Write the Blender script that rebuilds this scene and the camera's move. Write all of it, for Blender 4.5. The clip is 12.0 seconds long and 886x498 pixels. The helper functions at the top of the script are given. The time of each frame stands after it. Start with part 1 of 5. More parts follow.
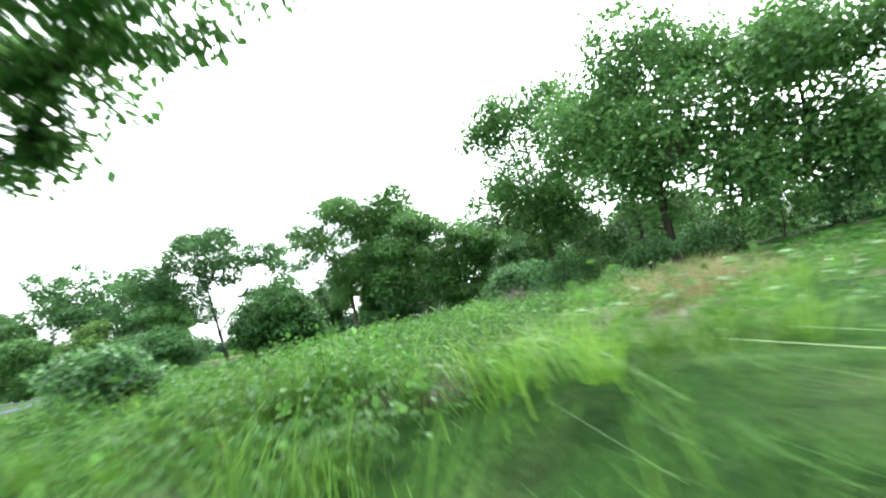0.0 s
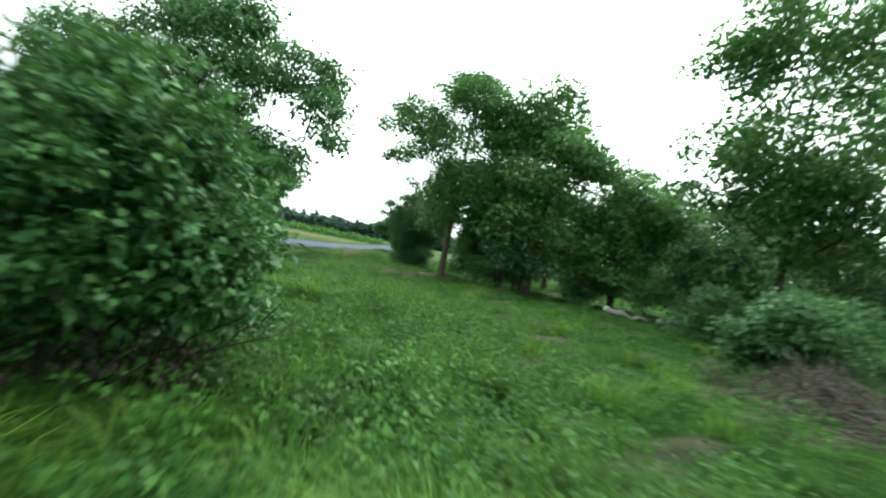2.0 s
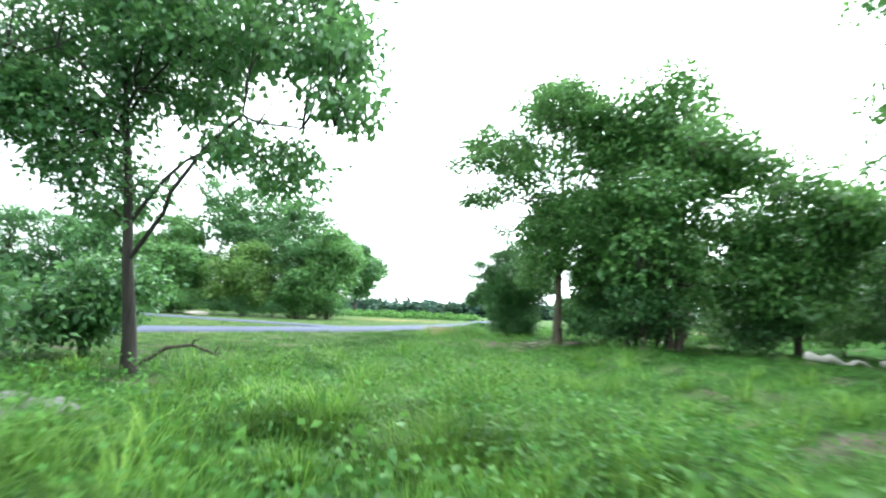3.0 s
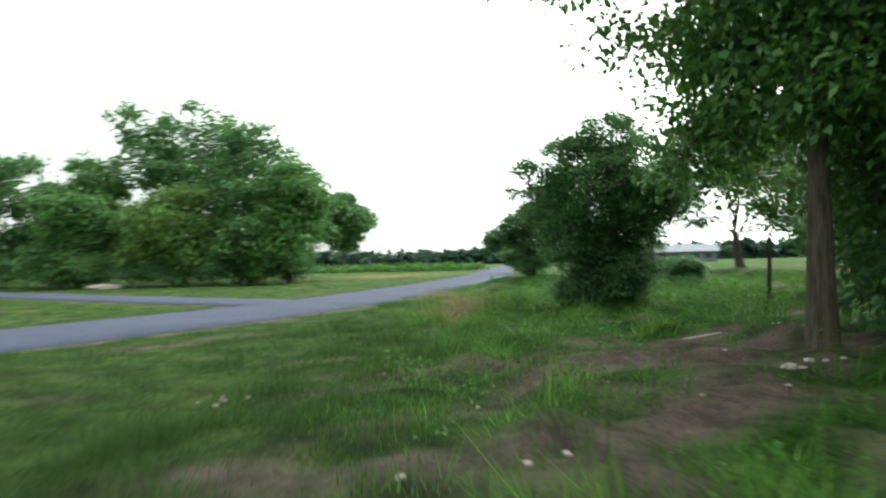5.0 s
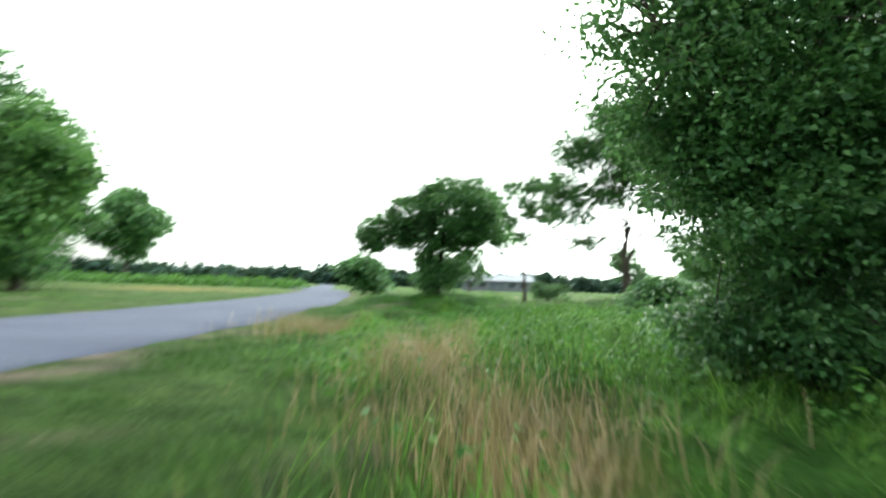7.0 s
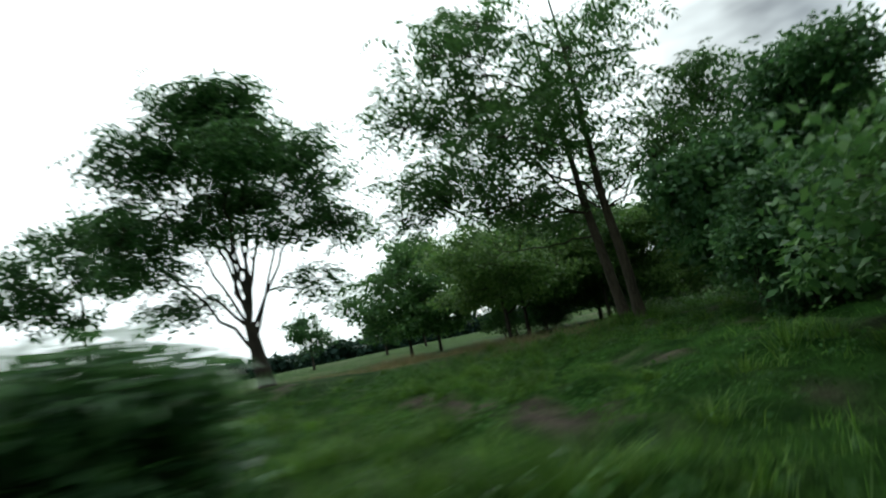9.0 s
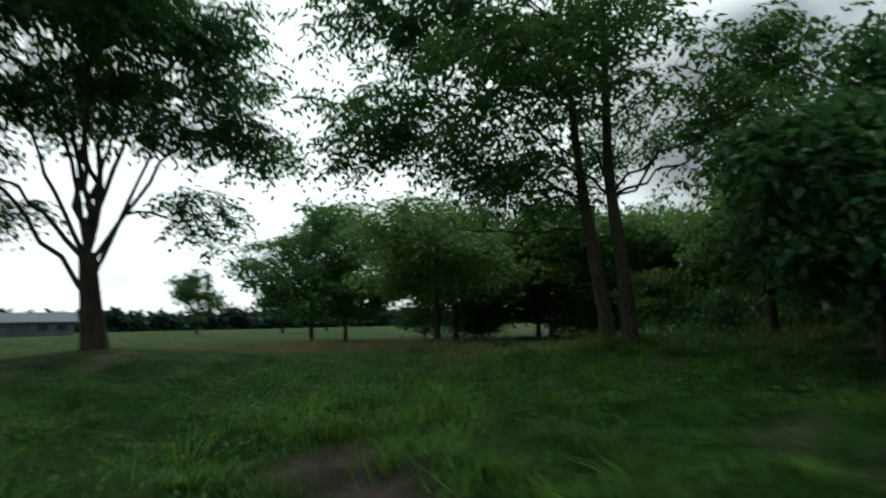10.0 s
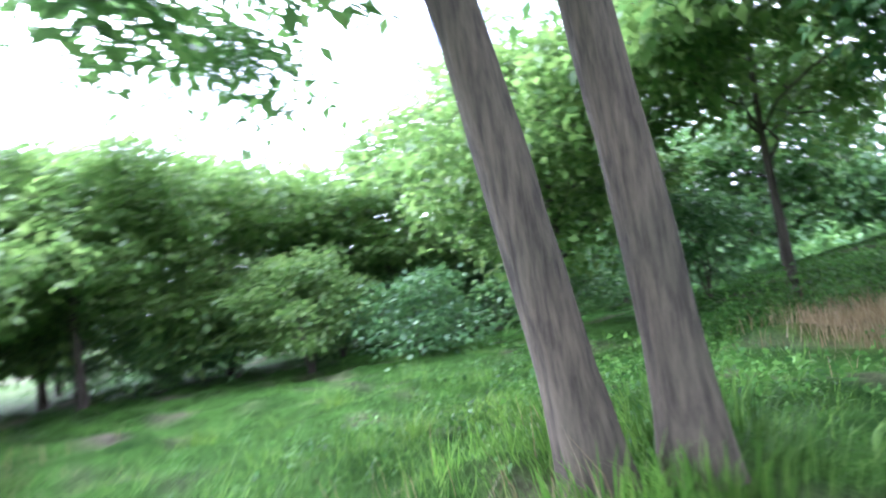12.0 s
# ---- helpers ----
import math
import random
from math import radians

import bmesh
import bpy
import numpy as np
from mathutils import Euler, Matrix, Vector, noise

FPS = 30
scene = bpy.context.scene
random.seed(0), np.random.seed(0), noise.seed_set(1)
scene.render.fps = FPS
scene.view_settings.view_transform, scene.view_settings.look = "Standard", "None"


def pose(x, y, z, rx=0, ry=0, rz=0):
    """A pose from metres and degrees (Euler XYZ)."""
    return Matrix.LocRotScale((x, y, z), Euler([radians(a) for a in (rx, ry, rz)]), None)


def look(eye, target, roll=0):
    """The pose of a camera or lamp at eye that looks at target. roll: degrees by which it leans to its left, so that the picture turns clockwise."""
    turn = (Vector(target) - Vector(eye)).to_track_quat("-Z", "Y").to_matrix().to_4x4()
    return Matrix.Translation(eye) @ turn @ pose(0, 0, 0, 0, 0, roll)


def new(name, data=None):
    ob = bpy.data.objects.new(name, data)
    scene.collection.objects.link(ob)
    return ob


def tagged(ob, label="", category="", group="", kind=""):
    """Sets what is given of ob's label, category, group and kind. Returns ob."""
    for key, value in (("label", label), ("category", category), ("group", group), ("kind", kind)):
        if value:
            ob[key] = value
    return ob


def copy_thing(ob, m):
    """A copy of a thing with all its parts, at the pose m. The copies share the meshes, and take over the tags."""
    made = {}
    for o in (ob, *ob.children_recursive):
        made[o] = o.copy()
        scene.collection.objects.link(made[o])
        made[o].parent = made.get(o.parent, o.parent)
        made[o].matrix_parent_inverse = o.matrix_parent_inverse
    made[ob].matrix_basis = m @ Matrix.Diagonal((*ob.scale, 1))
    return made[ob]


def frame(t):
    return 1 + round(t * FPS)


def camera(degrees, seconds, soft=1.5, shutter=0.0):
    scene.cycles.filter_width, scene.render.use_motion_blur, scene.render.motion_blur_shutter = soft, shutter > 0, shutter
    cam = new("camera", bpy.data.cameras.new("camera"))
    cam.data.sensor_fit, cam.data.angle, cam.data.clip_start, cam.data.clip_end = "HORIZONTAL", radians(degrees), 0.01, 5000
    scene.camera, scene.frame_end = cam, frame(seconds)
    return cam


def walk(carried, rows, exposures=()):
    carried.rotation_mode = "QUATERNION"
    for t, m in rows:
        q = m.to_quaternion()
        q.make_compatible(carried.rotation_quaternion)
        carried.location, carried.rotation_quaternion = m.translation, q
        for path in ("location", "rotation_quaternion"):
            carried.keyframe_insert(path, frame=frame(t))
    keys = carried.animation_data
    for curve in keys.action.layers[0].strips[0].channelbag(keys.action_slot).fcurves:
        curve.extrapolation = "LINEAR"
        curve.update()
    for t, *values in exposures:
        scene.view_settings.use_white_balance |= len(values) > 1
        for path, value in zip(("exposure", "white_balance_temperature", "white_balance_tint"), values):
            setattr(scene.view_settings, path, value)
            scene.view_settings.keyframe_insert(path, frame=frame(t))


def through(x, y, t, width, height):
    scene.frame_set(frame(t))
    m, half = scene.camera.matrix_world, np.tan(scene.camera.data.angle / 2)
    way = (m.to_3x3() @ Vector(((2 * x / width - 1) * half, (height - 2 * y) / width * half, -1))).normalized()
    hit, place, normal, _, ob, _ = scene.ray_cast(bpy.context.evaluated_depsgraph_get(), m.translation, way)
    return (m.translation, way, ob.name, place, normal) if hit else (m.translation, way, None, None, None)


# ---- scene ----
cam = camera(73.46, 12.0, soft=2.1, shutter=0.45)
PATH = [
    (0, (0.782, -0.149, 0.492), (0.749, 1.841, 0.689), -11.7),
    (0.5, (0.140, 2.781, 0.779), (0.199, 4.773, 0.944), -11.4),
    (1, (-0.238, 5.804, 1.291), (-0.428, 7.794, 1.344), 5.4),
    (1.5, (-0.490, 8.037, 1.264), (-0.787, 10.015, 1.267), 16.0),
    (2, (-0.882, 10.652, 1.123), (-1.279, 12.612, 1.125), 11.0),
    (2.5, (-1.510, 13.040, 0.887), (-2.098, 14.942, 1.083), 5.3),
    (3, (-2.272, 15.318, 0.806), (-2.982, 17.175, 1.024), 2.5),
    (3.2, (-2.562, 15.977, 0.809), (-3.335, 17.809, 1.028), 1.9),
    (4.8, (-6.271, 25.619, 0.944), (-7.093, 27.442, 0.991), 1.2),
    (5, (-6.869, 26.279, 0.981), (-7.558, 28.157, 1.027), -1.3),
    (5.5, (-7.913, 27.878, 1.093), (-8.468, 29.799, 1.025), -3.5),
    (6, (-8.968, 29.713, 1.019), (-9.391, 31.665, 0.904), 0.1),
    (6.5, (-9.933, 31.967, 0.960), (-10.325, 33.925, 0.847), 2.0),
    (7, (-10.529, 33.984, 0.640), (-10.598, 35.979, 0.766), 1.8),
    (7.5, (-10.860, 36.250, 0.790), (-10.345, 38.156, 1.110), -8.0),
    (7.7, (-10.960, 37.150, 0.820), (-10.186, 38.970, 1.106), -11.3),
    (8.1, (-10.450, 39.350, 0.840), (-9.480, 41.072, 1.150), -12.6),
    (8.5, (-8.900, 41.650, 0.830), (-7.870, 43.338, 1.130), -12.6),
    (8.9, (-6.700, 43.350, 0.760), (-5.750, 45.090, 1.050), -12.0),
    (9.3, (-4.310, 45.095, 0.689), (-3.412, 46.860, 0.971), -10.9),
    (9.5, (-4.275, 45.901, 0.745), (-3.321, 47.639, 1.010), -8.7),
    (10, (-4.259, 48.024, 0.732), (-3.095, 49.631, 0.979), -1.2),
    (10.5, (-2.552, 50.850, 0.804), (-1.055, 52.118, 1.130), -0.4),
    (10.8, (-1.107, 52.436, 0.890), (0.485, 53.607, 1.170), -2.2),
    (11, (-0.245, 53.337, 0.959), (1.464, 54.340, 1.215), -2.6),
    (11.5, (1.126, 54.877, 1.158), (2.945, 55.676, 1.384), -0.7),
    (11.8, (1.955, 55.614, 1.185), (3.890, 56.105, 1.311), -3.5),
    (12, (2.551, 55.976, 1.167), (4.530, 56.225, 1.317), -8.2),
]
EXPOSURES = [(0.0, 0.58, 6000, 2), (0.5, -0.22, 6200, 0), (1.0, -0.55, 6200, -3), (1.5, -0.5, 6150, -3), (2.0, -0.25, 5950, -2), (2.5, 0.35, 5800, 0), (3.2, 0.85, 5750, 2), (4.8, -0.4, 6300, -1), (6.0, -0.2, 6200, -1), (7.0, 0.1, 6250, -2), (7.7, -0.5, 6150, -2), (9.3, -2.0, 5900, -1), (10.0, -2.25, 5900, 0), (10.5, -1.2, 6200, -11), (11.0, -0.1, 6000, -11), (11.5, 1.1, 5600, 6), (12.0, 1.8, 5200, 30)]
walk(cam, [(t, look(eye, target, roll)) for t, eye, target, roll in PATH], EXPOSURES)

# ---------------------------------------------------------------- sky, sun
SUN_AZ, SUN_EL = -30.0, 34.0
world = bpy.data.worlds.new("world")
scene.world = world
world.use_nodes = True
wn, wl = world.node_tree.nodes, world.node_tree.links
wn.clear()
w_out = wn.new("ShaderNodeOutputWorld")
w_bg = wn.new("ShaderNodeBackground")
w_sky = wn.new("ShaderNodeTexSky")
w_sky.sky_type, w_sky.sun_disc = "NISHITA", False
w_sky.sun_elevation, w_sky.sun_rotation = radians(SUN_EL), radians(-SUN_AZ)
w_sky.dust_density = 3.0
w_tc = wn.new("ShaderNodeTexCoord")
w_map = wn.new("ShaderNodeMapping")
w_map.inputs["Scale"].default_value = (1.0, 1.0, 2.2)
w_noise = wn.new("ShaderNodeTexNoise")
w_noise.inputs["Scale"].default_value, w_noise.inputs["Detail"].default_value = 1.7, 5.0
w_ramp = wn.new("ShaderNodeValToRGB")
w_ramp.color_ramp.elements[0].position, w_ramp.color_ramp.elements[1].position = 0.30, 0.52
w_mix = wn.new("ShaderNodeMix")
w_mix.data_type = "RGBA"
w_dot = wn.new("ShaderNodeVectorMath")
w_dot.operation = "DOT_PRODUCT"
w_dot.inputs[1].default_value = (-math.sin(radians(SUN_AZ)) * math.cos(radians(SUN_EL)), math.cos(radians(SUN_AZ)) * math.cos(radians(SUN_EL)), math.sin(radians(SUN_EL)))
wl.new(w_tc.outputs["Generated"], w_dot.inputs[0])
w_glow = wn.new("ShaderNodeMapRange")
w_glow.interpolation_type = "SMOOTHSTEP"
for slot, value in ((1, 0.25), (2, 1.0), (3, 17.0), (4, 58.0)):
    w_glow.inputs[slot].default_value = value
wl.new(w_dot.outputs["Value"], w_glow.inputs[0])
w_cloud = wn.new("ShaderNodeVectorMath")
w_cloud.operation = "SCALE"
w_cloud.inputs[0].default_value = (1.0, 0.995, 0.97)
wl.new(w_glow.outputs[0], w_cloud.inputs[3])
wl.new(w_tc.outputs["Generated"], w_map.inputs["Vector"])
wl.new(w_map.outputs["Vector"], w_noise.inputs["Vector"])
wl.new(w_noise.outputs["Fac"], w_ramp.inputs["Fac"])
wl.new(w_ramp.outputs["Color"], w_mix.inputs[0])
wl.new(w_sky.outputs["Color"], w_mix.inputs[6])
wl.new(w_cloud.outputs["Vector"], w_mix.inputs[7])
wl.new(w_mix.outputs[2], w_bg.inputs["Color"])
w_bg.inputs["Strength"].default_value = 0.12
wl.new(w_bg.outputs["Background"], w_out.inputs["Surface"])

sun = new("sun", bpy.data.lights.new("sun", "SUN"))
sun.data.energy, sun.data.angle, sun.data.color = 1.5, radians(12), (1.0, 0.95, 0.86)
sun_from = Vector((-math.sin(radians(SUN_AZ)) * math.cos(radians(SUN_EL)), math.cos(radians(SUN_AZ)) * math.cos(radians(SUN_EL)), math.sin(radians(SUN_EL))))
sun.matrix_world = look(sun_from * 80, (0, 0, 0))


# ---------------------------------------------------------------- materials
def material(name, rough=0.8):
    m = bpy.data.materials.new(name)
    m.use_nodes = True
    n, l = m.node_tree.nodes, m.node_tree.links
    b = n["Principled BSDF"]
    b.inputs["Roughness"].default_value = rough
    return m, n, l, b


def ramp_node(n, stops):
    r = n.new("ShaderNodeValToRGB")
    e = r.color_ramp.elements
    while len(e) < len(stops):
        e.new(0.5)
    for k, (p, c) in enumerate(stops):
        e[k].position, e[k].color = p, (*c, 1)
    return r


def noise_node(n, l, scale, detail=4.0, rough=0.55, coord=None):
    t = n.new("ShaderNodeTexNoise")
    t.inputs["Scale"].default_value, t.inputs["Detail"].default_value, t.inputs["Roughness"].default_value = scale, detail, rough
    if coord:
        l.new(coord, t.inputs["Vector"])
    return t


def mix_node(n, l, fac, a, b, blend="MIX"):
    m = n.new("ShaderNodeMix")
    m.data_type, m.blend_type = "RGBA", blend
    for slot, v in ((0, fac), (6, a), (7, b)):
        if isinstance(v, (int, float)):
            m.inputs[slot].default_value = v
        elif isinstance(v, tuple):
            m.inputs[slot].default_value = (*v, 1)
        else:
            l.new(v, m.inputs[slot])
    return m.outputs[2]


def leaf_material(name, dark, mid, light, through=0.35, patch=0.8, gloss=0.36, swing=0.0):
    """Foliage: each leaf its own tone, drifts of tone over the crown, light passing through."""
    m, n, l, b = material(name, 0.42)
    geo = n.new("ShaderNodeNewGeometry")
    r = ramp_node(n, [(0.0, dark), (0.5, mid), (1.0, light)])
    l.new(geo.outputs["Random Per Island"], r.inputs["Fac"])
    drift = noise_node(n, l, patch, 3.0, 0.6, geo.outputs["Position"])
    d = ramp_node(n, [(0.3, (0.62 - swing, 0.66 - swing, 0.6 - swing)), (0.7, (1.25 + 1.4 * swing, 1.2 + 1.2 * swing, 1.05 + swing))])
    l.new(drift.outputs["Fac"], d.inputs["Fac"])
    col = mix_node(n, l, 1.0, r.outputs["Color"], d.outputs["Color"], "MULTIPLY")
    l.new(col, b.inputs["Base Color"])
    b.inputs["Specular IOR Level"].default_value = gloss
    tr = n.new("ShaderNodeBsdfTranslucent")
    warm = mix_node(n, l, 0.35, col, (0.15, 0.26, 0.05))
    l.new(warm, tr.inputs["Color"])
    mx = n.new("ShaderNodeMixShader")
    mx.inputs[0].default_value = through
    l.new(b.outputs[0], mx.inputs[1])
    l.new(tr.outputs[0], mx.inputs[2])
    l.new(mx.outputs[0], n["Material Output"].inputs["Surface"])
    return m


def bark_material(name, dark, light, scale=14.0):
    m, n, l, b = material(name, 0.9)
    tc = n.new("ShaderNodeTexCoord")
    mp = n.new("ShaderNodeMapping")
    mp.inputs["Scale"].default_value = (1.0, 1.0, 0.13)
    l.new(tc.outputs["Object"], mp.inputs["Vector"])
    fur = noise_node(n, l, scale, 6.0, 0.65, mp.outputs["Vector"])
    big = noise_node(n, l, 1.3, 3.0, 0.5, tc.outputs["Object"])
    r = ramp_node(n, [(0.34, dark), (0.62, light)])
    l.new(fur.outputs["Fac"], r.inputs["Fac"])
    r2 = ramp_node(n, [(0.3, (0.75, 0.78, 0.7)), (0.7, (1.15, 1.1, 1.05))])
    l.new(big.outputs["Fac"], r2.inputs["Fac"])
    l.new(mix_node(n, l, 1.0, r.outputs["Color"], r2.outputs["Color"], "MULTIPLY"), b.inputs["Base Color"])
    bump = n.new("ShaderNodeBump")
    bump.inputs["Strength"].default_value, bump.inputs["Distance"].default_value = 0.9, 0.03
    l.new(fur.outputs["Fac"], bump.inputs["Height"])
    l.new(bump.outputs["Normal"], b.inputs["Normal"])
    return m


def plain_material(name, a, b_col, scale=3.0, rough=0.8, bump_by=0.0, metal=0.0):
    m, n, l, b = material(name, rough)
    tc = n.new("ShaderNodeTexCoord")
    t = noise_node(n, l, scale, 6.0, 0.6, tc.outputs["Object"])
    r = ramp_node(n, [(0.3, a), (0.7, b_col)])
    l.new(t.outputs["Fac"], r.inputs["Fac"])
    l.new(r.outputs["Color"], b.inputs["Base Color"])
    b.inputs["Metallic"].default_value = metal
    if bump_by:
        bump = n.new("ShaderNodeBump")
        bump.inputs["Strength"].default_value, bump.inputs["Distance"].default_value = bump_by, 0.03
        l.new(t.outputs["Fac"], bump.inputs["Height"])
        l.new(bump.outputs["Normal"], b.inputs["Normal"])
    return m


LEAF_DEEP = leaf_material("leaf_deep_green", (0.052, 0.138, 0.064), (0.087, 0.211, 0.087), (0.153, 0.309, 0.119), 0.38)
LEAF_MID = leaf_material("leaf_mid_green", (0.064, 0.162, 0.062), (0.109, 0.253, 0.083), (0.194, 0.361, 0.120), 0.4)
LEAF_FRESH = leaf_material("leaf_fresh_green", (0.085, 0.181, 0.055), (0.149, 0.277, 0.083), (0.249, 0.387, 0.127), 0.56)
LEAF_VINE = leaf_material("leaf_vine", (0.032, 0.105, 0.036), (0.056, 0.158, 0.052), (0.118, 0.250, 0.074), 0.22, 2.2, 0.2, 0.12)
# Bluer, flatter greens: the haze of distance is put into this leaf colour.
LEAF_HAZED = leaf_material("leaf_far_haze_tint", (0.032, 0.066, 0.062), (0.040, 0.080, 0.072), (0.050, 0.096, 0.080), 0.15, 0.06, 0.03)
GRASS_TALL = leaf_material("grass_tall", (0.038, 0.115, 0.018), (0.079, 0.196, 0.033), (0.161, 0.316, 0.061), 0.4, 1.7, 0.12, 0.36)
GRASS_LUSH = leaf_material("grass_lush", (0.050, 0.132, 0.018), (0.100, 0.220, 0.034), (0.188, 0.328, 0.068), 0.45, 1.4, 0.12, 0.3)
GRASS_MOWN = leaf_material("grass_mown", (0.022, 0.062, 0.019), (0.040, 0.099, 0.029), (0.075, 0.147, 0.046), 0.3, 1.3, 0.12, 0.2)
GRASS_DRY = leaf_material("grass_dry", (0.184, 0.133, 0.074), (0.272, 0.205, 0.122), (0.376, 0.296, 0.192), 0.3, 1.2)
WEED = leaf_material("weed_leaf", (0.031, 0.104, 0.023), (0.062, 0.171, 0.037), (0.104, 0.233, 0.057), 0.4, 1.7, 0.1, 0.3)
BARK_GREY = bark_material("bark_grey_brown", (0.030, 0.025, 0.017), (0.102, 0.088, 0.062), 26.0)
BARK_DARK = bark_material("bark_dark", (0.028, 0.023, 0.018), (0.080, 0.066, 0.054))
BARK_BLACK = bark_material("bark_blackish", (0.011, 0.010, 0.008), (0.032, 0.027, 0.022))
DEADWOOD = bark_material("dead_wood", (0.090, 0.078, 0.066), (0.230, 0.205, 0.180), 20.0)
PALE_WOOD = plain_material("weathered_pale_wood", (0.38, 0.36, 0.32), (0.60, 0.57, 0.53), 9.0, 0.85, 0.4)
ROCK = plain_material("grey_stone", (0.065, 0.062, 0.064), (0.16, 0.15, 0.155), 7.0, 0.9, 0.7)
PALE_ROCK = plain_material("pale_stone", (0.22, 0.19, 0.165), (0.42, 0.38, 0.33), 6.0, 0.9, 0.6)
BROWN_LEAF = leaf_material("withered_leaf", (0.045, 0.033, 0.030), (0.085, 0.064, 0.057), (0.135, 0.104, 0.094), 0.15, 1.5)
WALL_WHITE = plain_material("painted_wall", (0.11, 0.12, 0.15), (0.17, 0.185, 0.22), 1.2, 0.7)
ROOF_METAL = plain_material("sheet_metal_roof", (0.075, 0.09, 0.125), (0.12, 0.14, 0.18), 0.8, 0.5)
DARK_PANE = plain_material("dark_window_glass", (0.04, 0.05, 0.06), (0.07, 0.08, 0.09), 2.0, 0.15)


# ---------------------------------------------------------------- plan of the ground
def bump_at(x, y, cx, cy, rx, ry):
    return np.exp(-(((x - cx) / rx) ** 2 + ((y - cy) / ry) ** 2))


def curve_at(y, ys, xs):
    return np.interp(y, ys, xs)


ROAD_Y = [-400, -60, 10, 28, 33, 36, 39, 42, 50, 55, 67, 80, 110, 170, 400]
ROAD_X = [40, -12, -19.0, -16.9, -15.6, -15.1, -14.95, -15.05, -15.75, -16.45, -18.4, -21.2, -28.2, -42.0, -95]
ROAD_W = 3.2
SIDE_X = [-260, -120, -60, -34, -24.8, -20.5, -16.6]
SIDE_Y = [80, 64, 51.0, 44.0, 41.4, 40.4, 39.3]


def road_off(x, y):
    """Metres from the middle of the lane."""
    return np.abs(x - curve_at(y, ROAD_Y, ROAD_X))


def side_off(x, y):
    return np.where(x < -16.6, np.abs(y - curve_at(x, SIDE_X, SIDE_Y)), 99.0)


def smooth_noise(x, y, scale, seed):
    """Cheap value noise from summed waves, about -1 to 1."""
    rng = np.random.RandomState(seed)
    out = np.zeros_like(np.asarray(x, float))
    for k in range(7):
        a, p, f = rng.uniform(0, 2 * np.pi), rng.uniform(0, 2 * np.pi), scale * rng.uniform(0.5, 1.9)
        out += np.sin(f * (np.cos(a) * x + np.sin(a) * y) + p)
    return out / 3.2


DIRT_SPOTS = [(-8.7, 28.7, 0.35, 0.3), (-2.2, 21.1, 0.5, 0.35), (-2.8, 16.25, 1.1, 0.55), (1.4, 4.4, 1.0, 0.8), (2.1, 5.7, 1.3, 0.8), (0.65, 3.3, 0.6, 0.5), (-7.9, 31.6, 0.8, 1.0), (-7.2, 30.6, 0.9, 0.9), (-6.2, 33.5, 1.3, 0.9), (-7.5, 32.4, 0.8, 0.7), (-7.4, 29.2, 0.9, 0.8), (-6.7, 32.3, 1.7, 1.1), (-7.0, 30.9, 1.5, 0.9), (-5.6, 33.2, 1.5, 0.8), (-2.4, 16.0, 0.9, 0.5), (-1.0, 20.6, 0.5, 0.3), (0.3, 6.5, 1.1, 0.6), (1.5, 7.3, 1.2, 0.6), (2.7, 7.6, 1.0, 0.5), (-1.0, 8.5, 0.6, 0.3), (-3.05, 49.4, 0.5, 1.4), (-2.95, 51.0, 0.45, 0.8), (-3.5, 47.4, 0.3, 0.6), (-2.2, 50.7, 0.45, 0.3), (1.9, 18.0, 1.0, 1.5), (-1.8, 21.4, 0.5, 0.4), (1.2, 5.2, 0.8, 0.5)]
DRY_SPOTS = [(8.4, 53.0, 0.9, 0.5), (3.1, 6.3, 0.8, 0.6), (4.2, 8.7, 1.3, 1.0), (-10.75, 38.4, 0.5, 1.6), (-10.3, 36.2, 0.4, 0.7), (3.3, 56.6, 1.4, 0.7), (5.2, 61.0, 1.8, 0.6), (3.0, 65.5, 5.0, 1.4), (-12.4, 42.0, 0.5, 1.2)]


def dirt_at(x, y):
    d = 0
    for cx, cy, rx, ry in DIRT_SPOTS:
        d = np.maximum(d, bump_at(x, y, cx, cy, rx, ry))
    verge = np.abs(np.minimum(road_off(x, y) - ROAD_W / 2, side_off(x, y) - 1.15) - 0.1)
    d = np.maximum(d, 0.62 * np.exp(-((verge / 0.3) ** 2)))
    return np.clip(d * 1.5 + 0.75 * smooth_noise(x, y, 4.0, 8) + 0.45 * smooth_noise(x, y, 9.0, 18) - 0.46, 0, 1)


def dry_at(x, y):
    d = 0
    for cx, cy, rx, ry in DRY_SPOTS:
        d = np.maximum(d, bump_at(x, y, cx, cy, rx, ry))
    d = np.maximum(d, 0.75 * bump_at(x, y, -27.5, 70.0, 6.0, 9.0))
    d = np.maximum(d, 0.6 * bump_at(x, y, -48.0, 78.0, 20.0, 3.0))
    return np.clip(d * 1.3 + 0.25 * smooth_noise(x, y, 3.0, 28) - 0.28, 0, 1)


MEADOW_Y = [-100, 0, 12, 20, 25, 30, 34, 38, 42, 48, 60, 70, 200]
MEADOW_X = [-13, -12.5, -11, -9.5, -8.4, -9.0, -10.6, -11.9, -12.8, -13.8, -16.5, -19, -60]


def meadow_at(x, y):
    """1 in the unmown meadow between the trees, 0 on the mown verge by the lane and on the far field."""
    edge = curve_at(y, MEADOW_Y, MEADOW_X) + 0.35 * smooth_noise(x, y, 1.4, 33)
    m = np.clip((x - edge) / 1.2, 0, 1)
    north = np.clip((60.0 - y + 0.45 * (x + 4) + 0.5 * smooth_noise(x, y, 0.9, 41)) / 2.5, 0, 1)
    return m * north


